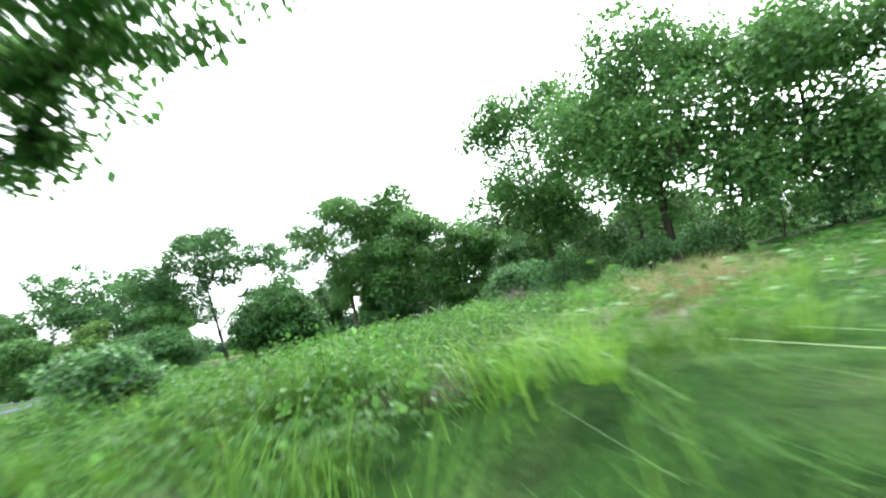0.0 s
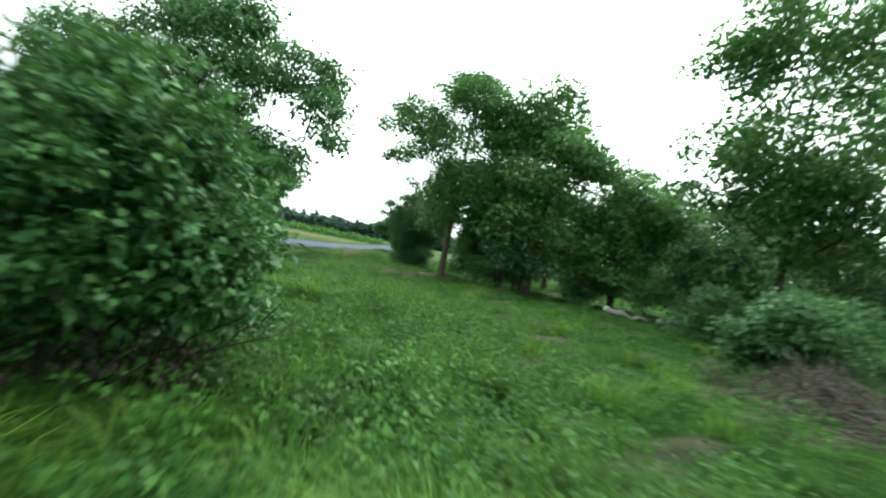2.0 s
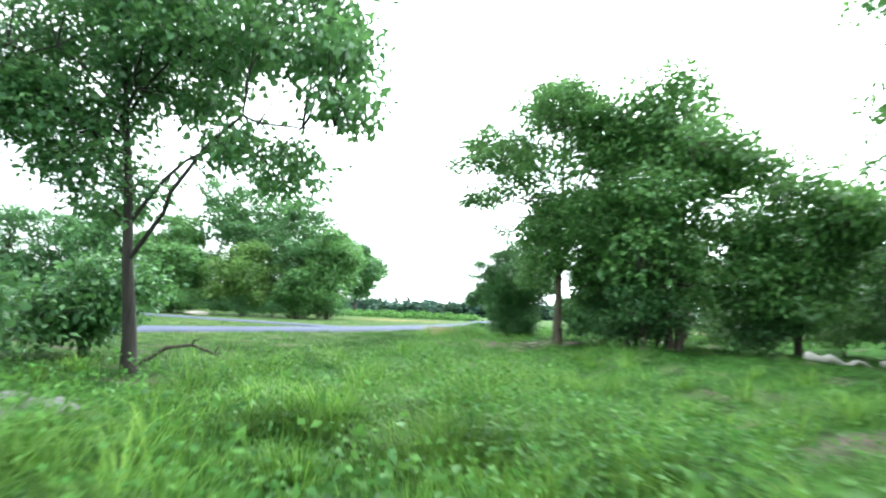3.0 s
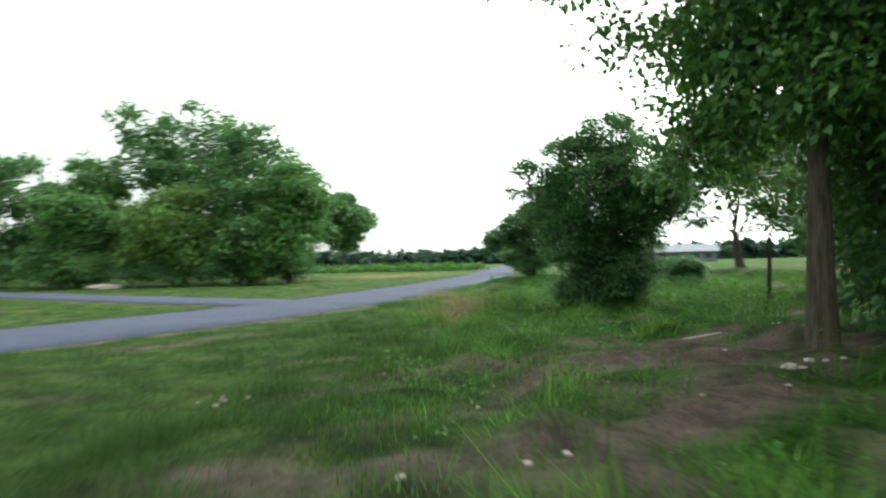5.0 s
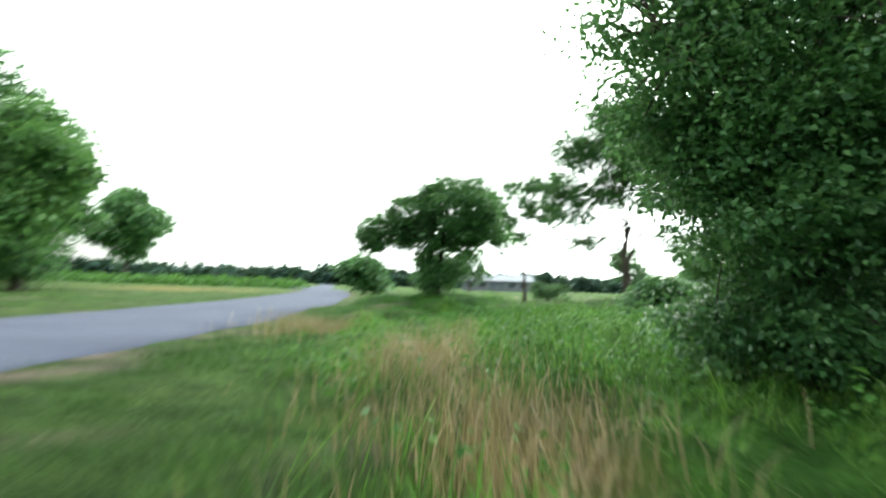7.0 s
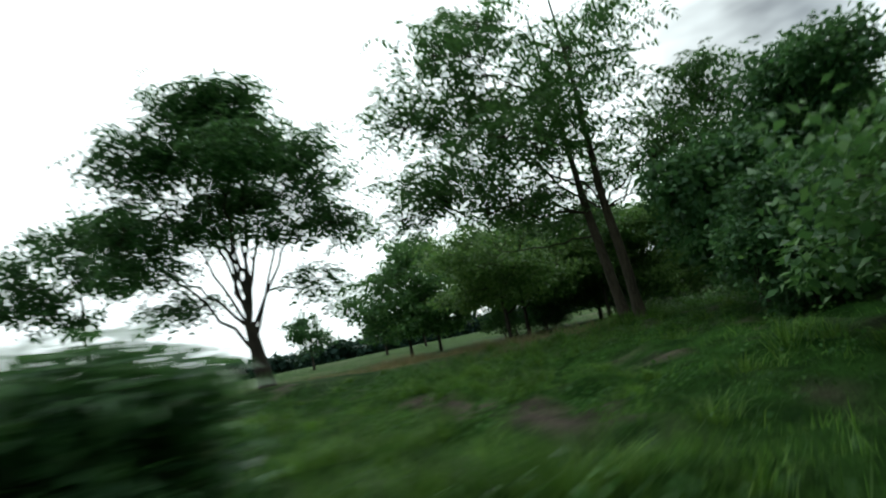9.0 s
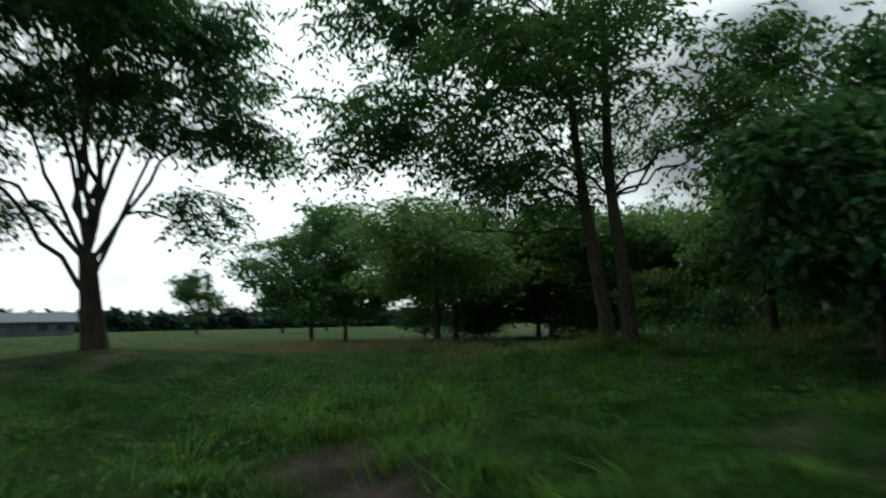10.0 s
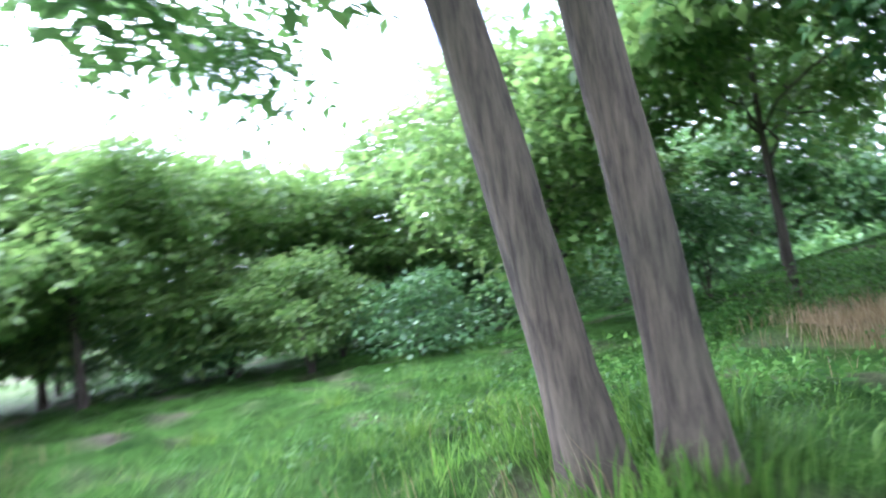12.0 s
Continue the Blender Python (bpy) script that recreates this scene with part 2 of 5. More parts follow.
def terrain(x, y):
    x, y = np.asarray(x, float), np.asarray(y, float)
    near_road = np.clip((np.minimum(road_off(x, y), side_off(x, y)) - 2.4) / 3.0, 0, 1)
    far = np.exp(-((x + 3) ** 2 + (y - 30) ** 2) / 90.0**2)
    z = (0.045 * smooth_noise(x, y, 1.6, 3) + 0.07 * smooth_noise(x, y, 0.3, 5)) * near_road * far
    z += 0.085 * smooth_noise(x, y, 4.2, 12) * np.clip(meadow_at(x, y), 0, 1) * far
    z += 1.25 * bump_at(x, y, 12.5, 48.5, 6.0, 5.0) + 0.9 * bump_at(x, y, 17.0, 20.0, 7.5, 10.0)
    z += 0.32 * bump_at(x, y, -2.6, 61.5, 2.6, 2.2) + 0.5 * bump_at(x, y, -11.15, 47.4, 2.0, 2.4) + 0.18 * bump_at(x, y, 5.4, 55.6, 1.8, 1.8)
    return z


# ---------------------------------------------------------------- mesh builders
def mesh_np(name, verts, faces, mat, smooth=False):
    verts, faces = np.asarray(verts, np.float32), np.asarray(faces, np.int32)
    me = bpy.data.meshes.new(name)
    me.vertices.add(len(verts))
    me.vertices.foreach_set("co", verts.ravel())
    me.loops.add(faces.size)
    me.loops.foreach_set("vertex_index", faces.ravel())
    me.polygons.add(len(faces))
    me.polygons.foreach_set("loop_start", np.arange(0, faces.size, faces.shape[1], dtype=np.int32))
    me.polygons.foreach_set("loop_total", np.full(len(faces), faces.shape[1], np.int32))
    if smooth:
        me.polygons.foreach_set("use_smooth", np.ones(len(faces), bool))
    me.materials.append(mat)
    me.update(calc_edges=True)
    return me


def part_np(name, verts, faces, mat, parent=None, label="", smooth=False):
    ob = new(name, mesh_np(name, verts, faces, mat, smooth))
    ob.parent = parent
    return tagged(ob, label) if label else ob


def part(name, bm, mat, parent=None, label="", smooth=False):
    me = bpy.data.meshes.new(name)
    bm.to_mesh(me)
    bm.free()
    me.materials.append(mat)
    if smooth:
        me.polygons.foreach_set("use_smooth", np.ones(len(me.polygons), bool))
    ob = new(name, me)
    ob.parent = parent
    return tagged(ob, label) if label else ob


def thing(name, x, y, z, label, category, group="", kind=""):
    ob = new(name)
    ob.location = (x, y, z)
    return tagged(ob, label, category, group, kind)


def tube(points, radii, sides=8, knots=0.0, rng=None):
    """A tapered limb along points, with a closed tip."""
    pts, n = np.asarray(points, float), len(points)
    tang = np.gradient(pts, axis=0)
    tang /= np.linalg.norm(tang, axis=1)[:, None] + 1e-9
    ref = np.where(np.abs(tang[:, 2:3]) > 0.9, [[1.0, 0, 0]], [[0, 0, 1.0]])
    u = np.cross(tang, ref)
    u /= np.linalg.norm(u, axis=1)[:, None] + 1e-9
    for k in range(1, n):
        w = u[k - 1] - tang[k] * (u[k - 1] @ tang[k])
        if np.linalg.norm(w) > 1e-6:
            u[k] = w / np.linalg.norm(w)
    v = np.cross(tang, u)
    a = np.linspace(0, 2 * np.pi, sides, endpoint=False)
    r = np.asarray(radii, float)[:, None] * np.ones((1, sides))
    if knots and rng is not None:
        r = r * (1 + knots * rng.normal(size=r.shape))
    ring = pts[:, None] + r[..., None] * (np.cos(a)[None, :, None] * u[:, None] + np.sin(a)[None, :, None] * v[:, None])
    i, j = np.meshgrid(np.arange(n - 1), np.arange(sides), indexing="ij")
    k = (j + 1) % sides
    faces = np.stack([i * sides + j, i * sides + k, (i + 1) * sides + k, (i + 1) * sides + j], -1).reshape(-1, 4)
    return ring.reshape(-1, 3), faces


def join(pieces):
    verts, faces, at = [], [], 0
    for v, f in pieces:
        verts.append(v)
        faces.append(f + at)
        at += len(v)
    return np.concatenate(verts), np.concatenate(faces)


def unit(a):
    return a / (np.linalg.norm(a, axis=-1, keepdims=True) + 1e-9)


def leaves(pos, way, up, length, width):
    """Folded four-cornered leaves at pos along way; length and width per leaf."""
    side = unit(np.cross(way, up))
    nrm = np.cross(side, way)
    L, W = length[:, None], width[:, None]
    a = pos
    b = pos + way * L * 0.45 + side * W * 0.5 + nrm * W * 0.16
    c = pos + way * L - nrm * W * 0.12
    d = pos + way * L * 0.45 - side * W * 0.5 + nrm * W * 0.16
    verts = np.stack([a, b, c, d], 1).reshape(-1, 3)
    return verts, np.arange(len(verts)).reshape(-1, 4)


def clump_leaves(rng, centres, spread, per, size, flat=0.6, droop=0.35):
    """Loose sprays of single leaves round each centre."""
    count = np.maximum((per * rng.uniform(0.45, 1.5, len(centres))).astype(int), 3)
    c = np.repeat(np.arange(len(centres)), count)
    off = unit(rng.normal(size=(len(c), 3))) * (1.55 * rng.uniform(0, 1, len(c)) ** 0.5 * spread[c])[:, None] * [1, 1, flat]
    pos = centres[c] + off
    out = unit(off + [0, 0, 1e-3])
    way = unit(out * 0.6 + rng.normal(size=(len(c), 3)) * [1, 1, 0.5] * 0.8 - [0, 0, droop])
    up = unit(rng.normal(size=(len(c), 3)) * 0.55 + [0, 0, 1.0])
    ln = size * rng.uniform(0.6, 1.35, len(c))
    return leaves(pos, way, up, ln, ln * rng.uniform(0.5, 0.72, len(c)))


def frond_leaves(rng, centres, spread, per, size, pairs=6):
    """Drooping compound leaves: leaflets in pairs along a bending stalk."""
    count = np.maximum((per * rng.uniform(0.5, 1.5, len(centres))).astype(int), 2)
    c = np.repeat(np.arange(len(centres)), count)
    n = len(c)
    off = unit(rng.normal(size=(n, 3))) * (1.5 * rng.uniform(0, 1, n) ** 0.5 * spread[c])[:, None] * [1, 1, 0.55]
    base = centres[c] + off
    ang = rng.uniform(0, 2 * np.pi, n)
    way = unit(np.stack([np.cos(ang), np.sin(ang), rng.uniform(-0.5, 0.25, n)], -1) + 0.4 * unit(off))
    out = []
    length = size * rng.uniform(0.7, 1.3, n)
    for k in range(pairs):
        s = (k + 0.6) / pairs
        p = base + way * (length * s)[:, None] - np.array([0, 0, 1.0]) * (0.42 * length * s * s)[:, None]
        d = unit(way - np.array([0, 0, 0.85 * s]))
        side = unit(np.cross(d, np.array([0, 0, 1.0])))
        for sign in (-1, 1):
            w = unit(side * sign + d * 0.55 + rng.normal(size=(n, 3)) * 0.14 - np.array([0, 0, 0.22]))
            ln = length * 0.36 * (1 - 0.45 * abs(s - 0.45)) * rng.uniform(0.8, 1.2, n)
            out.append(leaves(p, w, unit(np.array([0, 0, 1.0]) + rng.normal(size=(n, 3)) * 0.25), ln, ln * 0.46))
    return join(out)


def lobed_points(rng, lobes, count, inner=0.45):
    """Points in the outer part of a crown made of overlapping round lobes (cx, cy, cz, rx, ry, rz)."""
    lob = np.array(lobes, float)
    weight = np.prod(lob[:, 3:], 1) ** 0.67
    pick = rng.choice(len(lob), count, p=weight / weight.sum())
    d = unit(rng.normal(size=(count, 3)))
    r = inner + (1 - inner) * rng.uniform(0, 1, count) ** 0.6
    return lob[pick, :3] + d * r[:, None] * lob[pick, 3:]


def bend(rng, a, b, lift, n=7, wob=0.06):
    """A limb's line from a to b that leaves upward and sags outward."""
    a, b = np.asarray(a, float), np.asarray(b, float)
    s = np.linspace(0, 1, n)[:, None]
    line = a + (b - a) * s + np.array([0, 0, 1.0]) * lift * np.sin(np.pi * s) * np.linalg.norm(b - a)
    line[1:-1] += rng.normal(size=(n - 2, 3)) * wob * np.linalg.norm(b - a)
    return line


def tree(name, x, y, label, category, lobes, trunk_r, leaf, bark, seed, clumps=200, per=60, size=0.13, spread=0.38, limbs=6, stems=1,
         fork=0.3, lean=(0, 0), compound=False, group="", inner=0.4, top=None, sides=9, twig_r=0.008, flat=0.6, lift=0.12):
    """A tree: one or more tapered stems, main limbs as parts, thin twigs to every spray, and the sprays of leaves."""
    rng = np.random.RandomState(seed)
    z0 = float(terrain(x, y))
    t = thing(name, x, y, z0, label, category, group)
    pts = lobed_points(rng, lobes, clumps, inner)
    pts[:, 2] = np.maximum(pts[:, 2], 0.12)
    high = max(l[2] + l[5] for l in lobes)
    mid = np.average([l[:3] for l in lobes], axis=0, weights=[l[3] for l in lobes])
    top = top or 0.86 * high
    nodes, nrad = [], []
    for k in range(stems):
        a = 2 * np.pi * (k + rng.uniform(0, 0.6)) / stems
        foot = np.array([np.cos(a), np.sin(a), 0]) * (trunk_r * 0.9 if stems > 1 else 0)
        head = np.array([mid[0] * 0.8 + lean[0], mid[1] * 0.8 + lean[1], top * (1 if stems == 1 else rng.uniform(0.7, 1.0))])
        if stems > 1:
            head[:2] += np.array([np.cos(a), np.sin(a)]) * 0.35 * lobes[0][3] * rng.uniform(0.5, 1.2)
        n = 12
        s = np.linspace(0, 1, n)
        line = foot + (head - foot) * s[:, None]
        line[:, :2] += np.cumsum(rng.normal(size=(n, 2)) * 0.018 * top / n**0.5, axis=0) * s[:, None]
        line[0, 2] = -0.25
        rad = trunk_r * (1 - 0.86 * s**0.9) * (0.75 if stems > 1 else 1)
        rad[0] *= 1.35
        rad[1] *= 1.06
        v, f = tube(line, rad, sides, 0.035, rng)
        part_np("trunk", v, f, bark, t, smooth=True)
        keep = line[:, 2] > fork * top * 0.9
        nodes += list(line[keep])
        nrad += list(rad[keep])
    order = rng.permutation(len(pts))
    ends = [pts[order[0]]]
    for _ in range(limbs - 1):
        far = np.min([np.linalg.norm(pts - e, axis=1) for e in ends], axis=0)
        ends.append(pts[np.argmax(far * rng.uniform(0.7, 1, len(pts)))])
    limb_nodes = list(nodes)
    nd, nr = np.array(nodes), np.array(nrad)
    for e in ends:
        reach = np.linalg.norm(nd[:, :2] - e[:2], axis=1)
        want = e[2] - 0.55 * reach
        k = int(np.argmin(np.abs(nd[:, 2] - np.clip(want, nd[:, 2].min(), nd[:, 2].max()))))
        line = bend(rng, nd[k], nd[k] + (e - nd[k]) * 0.93, lift, 8, 0.03)
        r0 = min(nr[k] * 0.5, trunk_r * 0.38)
        v, f = tube(line, np.linspace(r0, max(r0 * 0.18, twig_r), 8), 6, 0.03, rng)
        part_np("limb", v, f, bark, t, smooth=True)
        limb_nodes += list(line[2:])
    ln = np.array(limb_nodes)
    twigs = []
    for p in pts[::2]:
        dist = np.linalg.norm(ln - p, axis=1) + 0.5 * np.maximum(ln[:, 2] - p[2], 0)
        q = ln[int(np.argmin(dist))]
        line = bend(rng, q, p, 0.08, 3, 0.05)
        twigs.append(tube(line, np.linspace(twig_r * 1.6, twig_r * 0.5, 3), 3))
    v, f = join(twigs)
    part_np("twig_spray", v, f, bark, t)["kind"] = "stuff"
    sp = spread * rng.uniform(0.6, 1.4, len(pts))
    v, f = frond_leaves(rng, pts, sp, per, size) if compound else clump_leaves(rng, pts, sp, per, size, flat)
    part_np("crown", v, f, leaf, t)["kind"] = "stuff"
    return t


def lobes_round(rng_seed, n, r, h, low, squash=0.75, grow=0.5):
    """Lobes for a rounded, uneven crown of half-width r between the heights low and h."""
    rng = np.random.RandomState(rng_seed)
    c = (low + h) / 2
    out = [(0, 0, c, r * 0.62, r * 0.62, (h - low) * 0.42)]
    for k in range(n):
        a = 2 * np.pi * (k + rng.uniform(0, 0.7)) / n
        s = rng.uniform(0.30, 0.48)
        rad = r * (1 - s) * rng.uniform(0.8, 1.05)
        z = low + (h - low) * rng.uniform(0.2, 0.86)
        out.append((np.cos(a) * rad, np.sin(a) * rad, min(z, h - s * r * squash), s * r, s * r, s * r * squash))
    out.append((rng.uniform(-0.2, 0.2) * r, rng.uniform(-0.2, 0.2) * r, h - 0.33 * r * squash, 0.42 * r, 0.42 * r, 0.33 * r * squash))
    return out


# ---------------------------------------------------------------- ground, lane
def axis_steps(lo, hi, step, far):
    inner = np.arange(lo, hi + 1e-6, step)
    grow = np.cumsum(step * 1.22 ** np.arange(1, 60))
    grow = grow[grow < far]
    return np.concatenate([lo - grow[::-1], inner, hi + grow])


gx, gy = axis_steps(-22, 16, 0.33, 2600), axis_steps(-3, 68, 0.33, 2600)
GX, GY = np.meshgrid(gx, gy, indexing="ij")
gverts = np.stack([GX, GY, terrain(GX, GY)], -1).reshape(-1, 3)
gi, gj = np.meshgrid(np.arange(len(gx) - 1), np.arange(len(gy) - 1), indexing="ij")
gn = len(gy)
gfaces = np.stack([gi * gn + gj, (gi + 1) * gn + gj, (gi + 1) * gn + gj + 1, gi * gn + gj + 1], -1).reshape(-1, 4)

SOIL, sn, sl, sb = material("grassy_soil", 0.95)
sb.inputs["Specular IOR Level"].default_value = 0.05
s_geo = sn.new("ShaderNodeNewGeometry")


def field(name):
    a = sn.new("ShaderNodeAttribute")
    a.attribute_name = name
    return a.outputs["Fac"]


s_fine = noise_node(sn, sl, 30.0, 9.0, 0.78, s_geo.outputs["Position"])
s_mid = noise_node(sn, sl, 2.0, 6.0, 0.65, s_geo.outputs["Position"])
s_big = noise_node(sn, sl, 0.09, 3.0, 0.5, s_geo.outputs["Position"])
r_meadow = ramp_node(sn, [(0.36, (0.020, 0.055, 0.014)), (0.5, (0.042, 0.110, 0.022)), (0.66, (0.075, 0.160, 0.034))])
r_mown = ramp_node(sn, [(0.36, (0.018, 0.042, 0.012)), (0.5, (0.050, 0.098, 0.027)), (0.65, (0.110, 0.168, 0.056))])
r_dirt = ramp_node(sn, [(0.25, (0.085, 0.064, 0.054)), (0.55, (0.195, 0.152, 0.132)), (0.8, (0.330, 0.275, 0.245))])
for r in (r_meadow, r_mown, r_dirt):
    sl.new(s_fine.outputs["Fac"], r.inputs["Fac"])
c1 = mix_node(sn, sl, field("meadow"), r_mown.outputs["Color"], r_meadow.outputs["Color"])
c2 = mix_node(sn, sl, field("dry"), c1, (0.200, 0.150, 0.075))
r_tone = ramp_node(sn, [(0.34, (0.45, 0.52, 0.45)), (0.66, (1.5, 1.45, 1.3))])
sl.new(s_mid.outputs["Fac"], r_tone.inputs["Fac"])
c3 = mix_node(sn, sl, 1.0, c2, r_tone.outputs["Color"], "MULTIPLY")
r_tone2 = ramp_node(sn, [(0.35, (0.85, 0.92, 0.85)), (0.65, (1.15, 1.1, 1.0))])
sl.new(s_big.outputs["Fac"], r_tone2.inputs["Fac"])
c4 = mix_node(sn, sl, 1.0, c3, r_tone2.outputs["Color"], "MULTIPLY")
r_tone3 = ramp_node(sn, [(0.36, (0.55, 0.57, 0.58)), (0.64, (1.45, 1.42, 1.4))])
sl.new(s_mid.outputs["Fac"], r_tone3.inputs["Fac"])
c5 = mix_node(sn, sl, field("dirt"), c4, mix_node(sn, sl, 1.0, r_dirt.outputs["Color"], r_tone3.outputs["Color"], "MULTIPLY"))
sl.new(c5, sb.inputs["Base Color"])
s_bump = sn.new("ShaderNodeBump")
s_bump.inputs["Strength"].default_value, s_bump.inputs["Distance"].default_value = 1.0, 0.08
sl.new(s_fine.outputs["Fac"], s_bump.inputs["Height"])
sl.new(s_bump.outputs["Normal"], sb.inputs["Normal"])

ground = part_np("ground", gverts, gfaces, SOIL, smooth=True)
tagged(ground, "rough green grass with bare brown patches", "ground", kind="structure")
for key, fn in (("meadow", meadow_at), ("dry", dry_at), ("dirt", dirt_at)):
    at = ground.data.attributes.new(key, "FLOAT", "POINT")
    at.data.foreach_set("value", np.asarray(fn(GX, GY), np.float32).ravel())

GRAVEL, rn, rl, rb = material("grey_gravel_asphalt_sky_tint", 0.9)
rb.inputs["Specular IOR Level"].default_value = 0.2
r_geo = rn.new("ShaderNodeNewGeometry")
r_f = noise_node(rn, rl, 60.0, 4.0, 0.7, r_geo.outputs["Position"])
r_m = noise_node(rn, rl, 0.8, 4.0, 0.6, r_geo.outputs["Position"])
# Grey stone with a blue cast: reflected sky is put into the colour.
rr = ramp_node(rn, [(0.25, (0.040, 0.047, 0.076)), (0.75, (0.088, 0.100, 0.150))])
rl.new(r_f.outputs["Fac"], rr.inputs["Fac"])
rr2 = ramp_node(rn, [(0.3, (0.82, 0.82, 0.84)), (0.7, (1.12, 1.11, 1.1))])
rl.new(r_m.outputs["Fac"], rr2.inputs["Fac"])
rl.new(mix_node(rn, rl, 1.0, rr.outputs["Color"], rr2.outputs["Color"], "MULTIPLY"), rb.inputs["Base Color"])
r_b = rn.new("ShaderNodeBump")
r_b.inputs["Strength"].default_value, r_b.inputs["Distance"].default_value = 0.5, 0.02
rl.new(r_f.outputs["Fac"], r_b.inputs["Height"])
rl.new(r_b.outputs["Normal"], rb.inputs["Normal"])


def lane(name, label, mid, width, seed, lift):
    """A lane along the middle line, cambered, with frayed edges that dip into the grass."""
    rng = np.random.RandomState(seed)
    mid = np.asarray(mid, float)
    tang = unit(np.gradient(mid, axis=0))
    side = np.stack([tang[:, 1], -tang[:, 0]], -1)
    n = len(mid)
    wl_, wr = (width / 2 + 0.06 * np.convolve(rng.normal(size=n + 4), np.ones(5) / 5, "valid") * 2 for _ in range(2))
    rows = []
    for s, dz in ((-1.03, -0.10), (-1.0, 0.0), (-0.5, 0.025), (0, 0.04), (0.5, 0.025), (1.0, 0.0), (1.03, -0.10)):
        w = (wl_ if s < 0 else wr) * abs(s)
        p = mid + side * (np.sign(s) * w)[:, None]
        rows.append(np.column_stack([p, terrain(p[:, 0], p[:, 1]) + lift + dz]))
    v = np.stack(rows, 1)
    k = v.shape[1]
    i, j = np.meshgrid(np.arange(n - 1), np.arange(k - 1), indexing="ij")
    f = np.stack([i * k + j, i * k + j + 1, (i + 1) * k + j + 1, (i + 1) * k + j], -1).reshape(-1, 4)
    ob = part_np(name, v.reshape(-1, 3), f, GRAVEL, smooth=True)
    return tagged(ob, label, "road", kind="structure")


def smooth_curve(v):
    for _ in range(60):
        v[1:-1] = 0.25 * v[:-2] + 0.5 * v[1:-1] + 0.25 * v[2:]
    return v


ry = np.concatenate([np.arange(-60, 15, 2.0), np.arange(15, 90, 0.4), np.arange(90, 300, 4.0)])
lane("road", "grey gravel lane curving between grass verges", np.column_stack([smooth_curve(curve_at(ry, ROAD_Y, ROAD_X)), ry]), ROAD_W, 4, 0.03)
sx = np.arange(-15.9, -130, -0.7)
lane("side_road", "narrow grey gravel track branching off the lane", np.column_stack([sx, smooth_curve(curve_at(sx, SIDE_X, SIDE_Y))]), 2.3, 6, 0.022)


# ---------------------------------------------------------------- trees and bushes
def ell(*rows):
    return [tuple(r) for r in rows]


# big tree with a bare foot beside the lane's meadow
tree("tree", -5.37, 33.2, "tall leafy tree with grey-brown trunk on bare earth", "tree",
     ell((0.4, 0, 5.3, 2.2, 2.3, 1.6), (0.5, -1.2, 6.9, 1.2, 1.2, 0.7), (-1.5, -0.2, 5.7, 1.2, 1.2, 0.7), (0.1, 0, 7.2, 1.5, 1.4, 0.8), (1.8, 0.2, 5.9, 1.4, 1.4, 1.0), (2.0, 0.4, 3.7, 1.4, 1.5, 1.0), (-0.2, 1.8, 3.9, 1.3, 1.2, 0.9), (1.3, -0.9, 3.7, 1.3, 1.1, 0.9), (-2.2, 0.3, 6.4, 1.1, 1.1, 0.7), (-2.9, -0.6, 5.5, 0.7, 0.6, 0.28), (-2.5, -0.5, 4.3, 0.6, 0.5, 0.16), (-1.8, 0.0, 3.5, 0.4, 0.4, 0.16), (1.2, 0.6, 2.5, 1.1, 0.9, 0.6), (2.0, 0.3, 2.3, 0.9, 0.9, 0.6), (-0.7, 0.9, 3.0, 0.8, 0.7, 0.6), (-2.3, 1.0, 4.9, 0.8, 0.8, 0.4), (-0.6, 0.2, 3.4, 0.8, 0.8, 0.6), (-0.5, 0.4, 2.4, 0.5, 0.5, 0.35), (1.4, 0.8, 1.9, 1.0, 0.8, 0.6), (1.4, -0.6, 2.6, 1.1, 0.9, 0.6), (0.8, 0.9, 1.4, 0.7, 0.6, 0.4), (-0.1, -0.7, 2.7, 0.7, 0.45, 0.55), (0.2, -0.8, 3.6, 0.9, 0.6, 0.6), (0.9, -0.3, 1.9, 0.6, 0.6, 0.4), (-1.0, 1.5, 2.2, 0.7, 0.7, 0.6)),
     0.135, LEAF_MID, BARK_GREY, 11, 1300, 62, 0.11, 0.34, 11, fork=0.33)
tree("tree", -2.1, 33.2, "leafy tree with dense low crown in the meadow", "tree", lobes_round(21, 10, 2.9, 8.1, 0.2), 0.15, LEAF_MID, BARK_DARK, 12, 500, 56, 0.17, 0.44, 6, stems=2, fork=0.2, group="meadow trees")
tree("tree", 1.3, 35.0, "low broad tree with dense foliage", "tree", lobes_round(22, 9, 2.6, 5.4, 0.2), 0.12, LEAF_MID, BARK_DARK, 13, 320, 58, 0.18, 0.38, 5, stems=2, fork=0.15, group="meadow trees")
tree("tree", -4.6, 41.6, "slim young tree with light green leaves", "tree", lobes_round(28, 8, 1.5, 4.3, 1.5), 0.05, LEAF_FRESH, BARK_DARK, 28, 200, 46, 0.1, 0.24, 6, stems=2, fork=0.3, group="meadow trees")
tree("tree", -3.4, 35.8, "leafy tree behind the tall tree", "tree", lobes_round(23, 8, 2.3, 5.4, 0.3), 0.11, LEAF_DEEP, BARK_DARK, 14, 250, 60, 0.16, 0.36, 5, stems=2, fork=0.15, group="meadow trees")
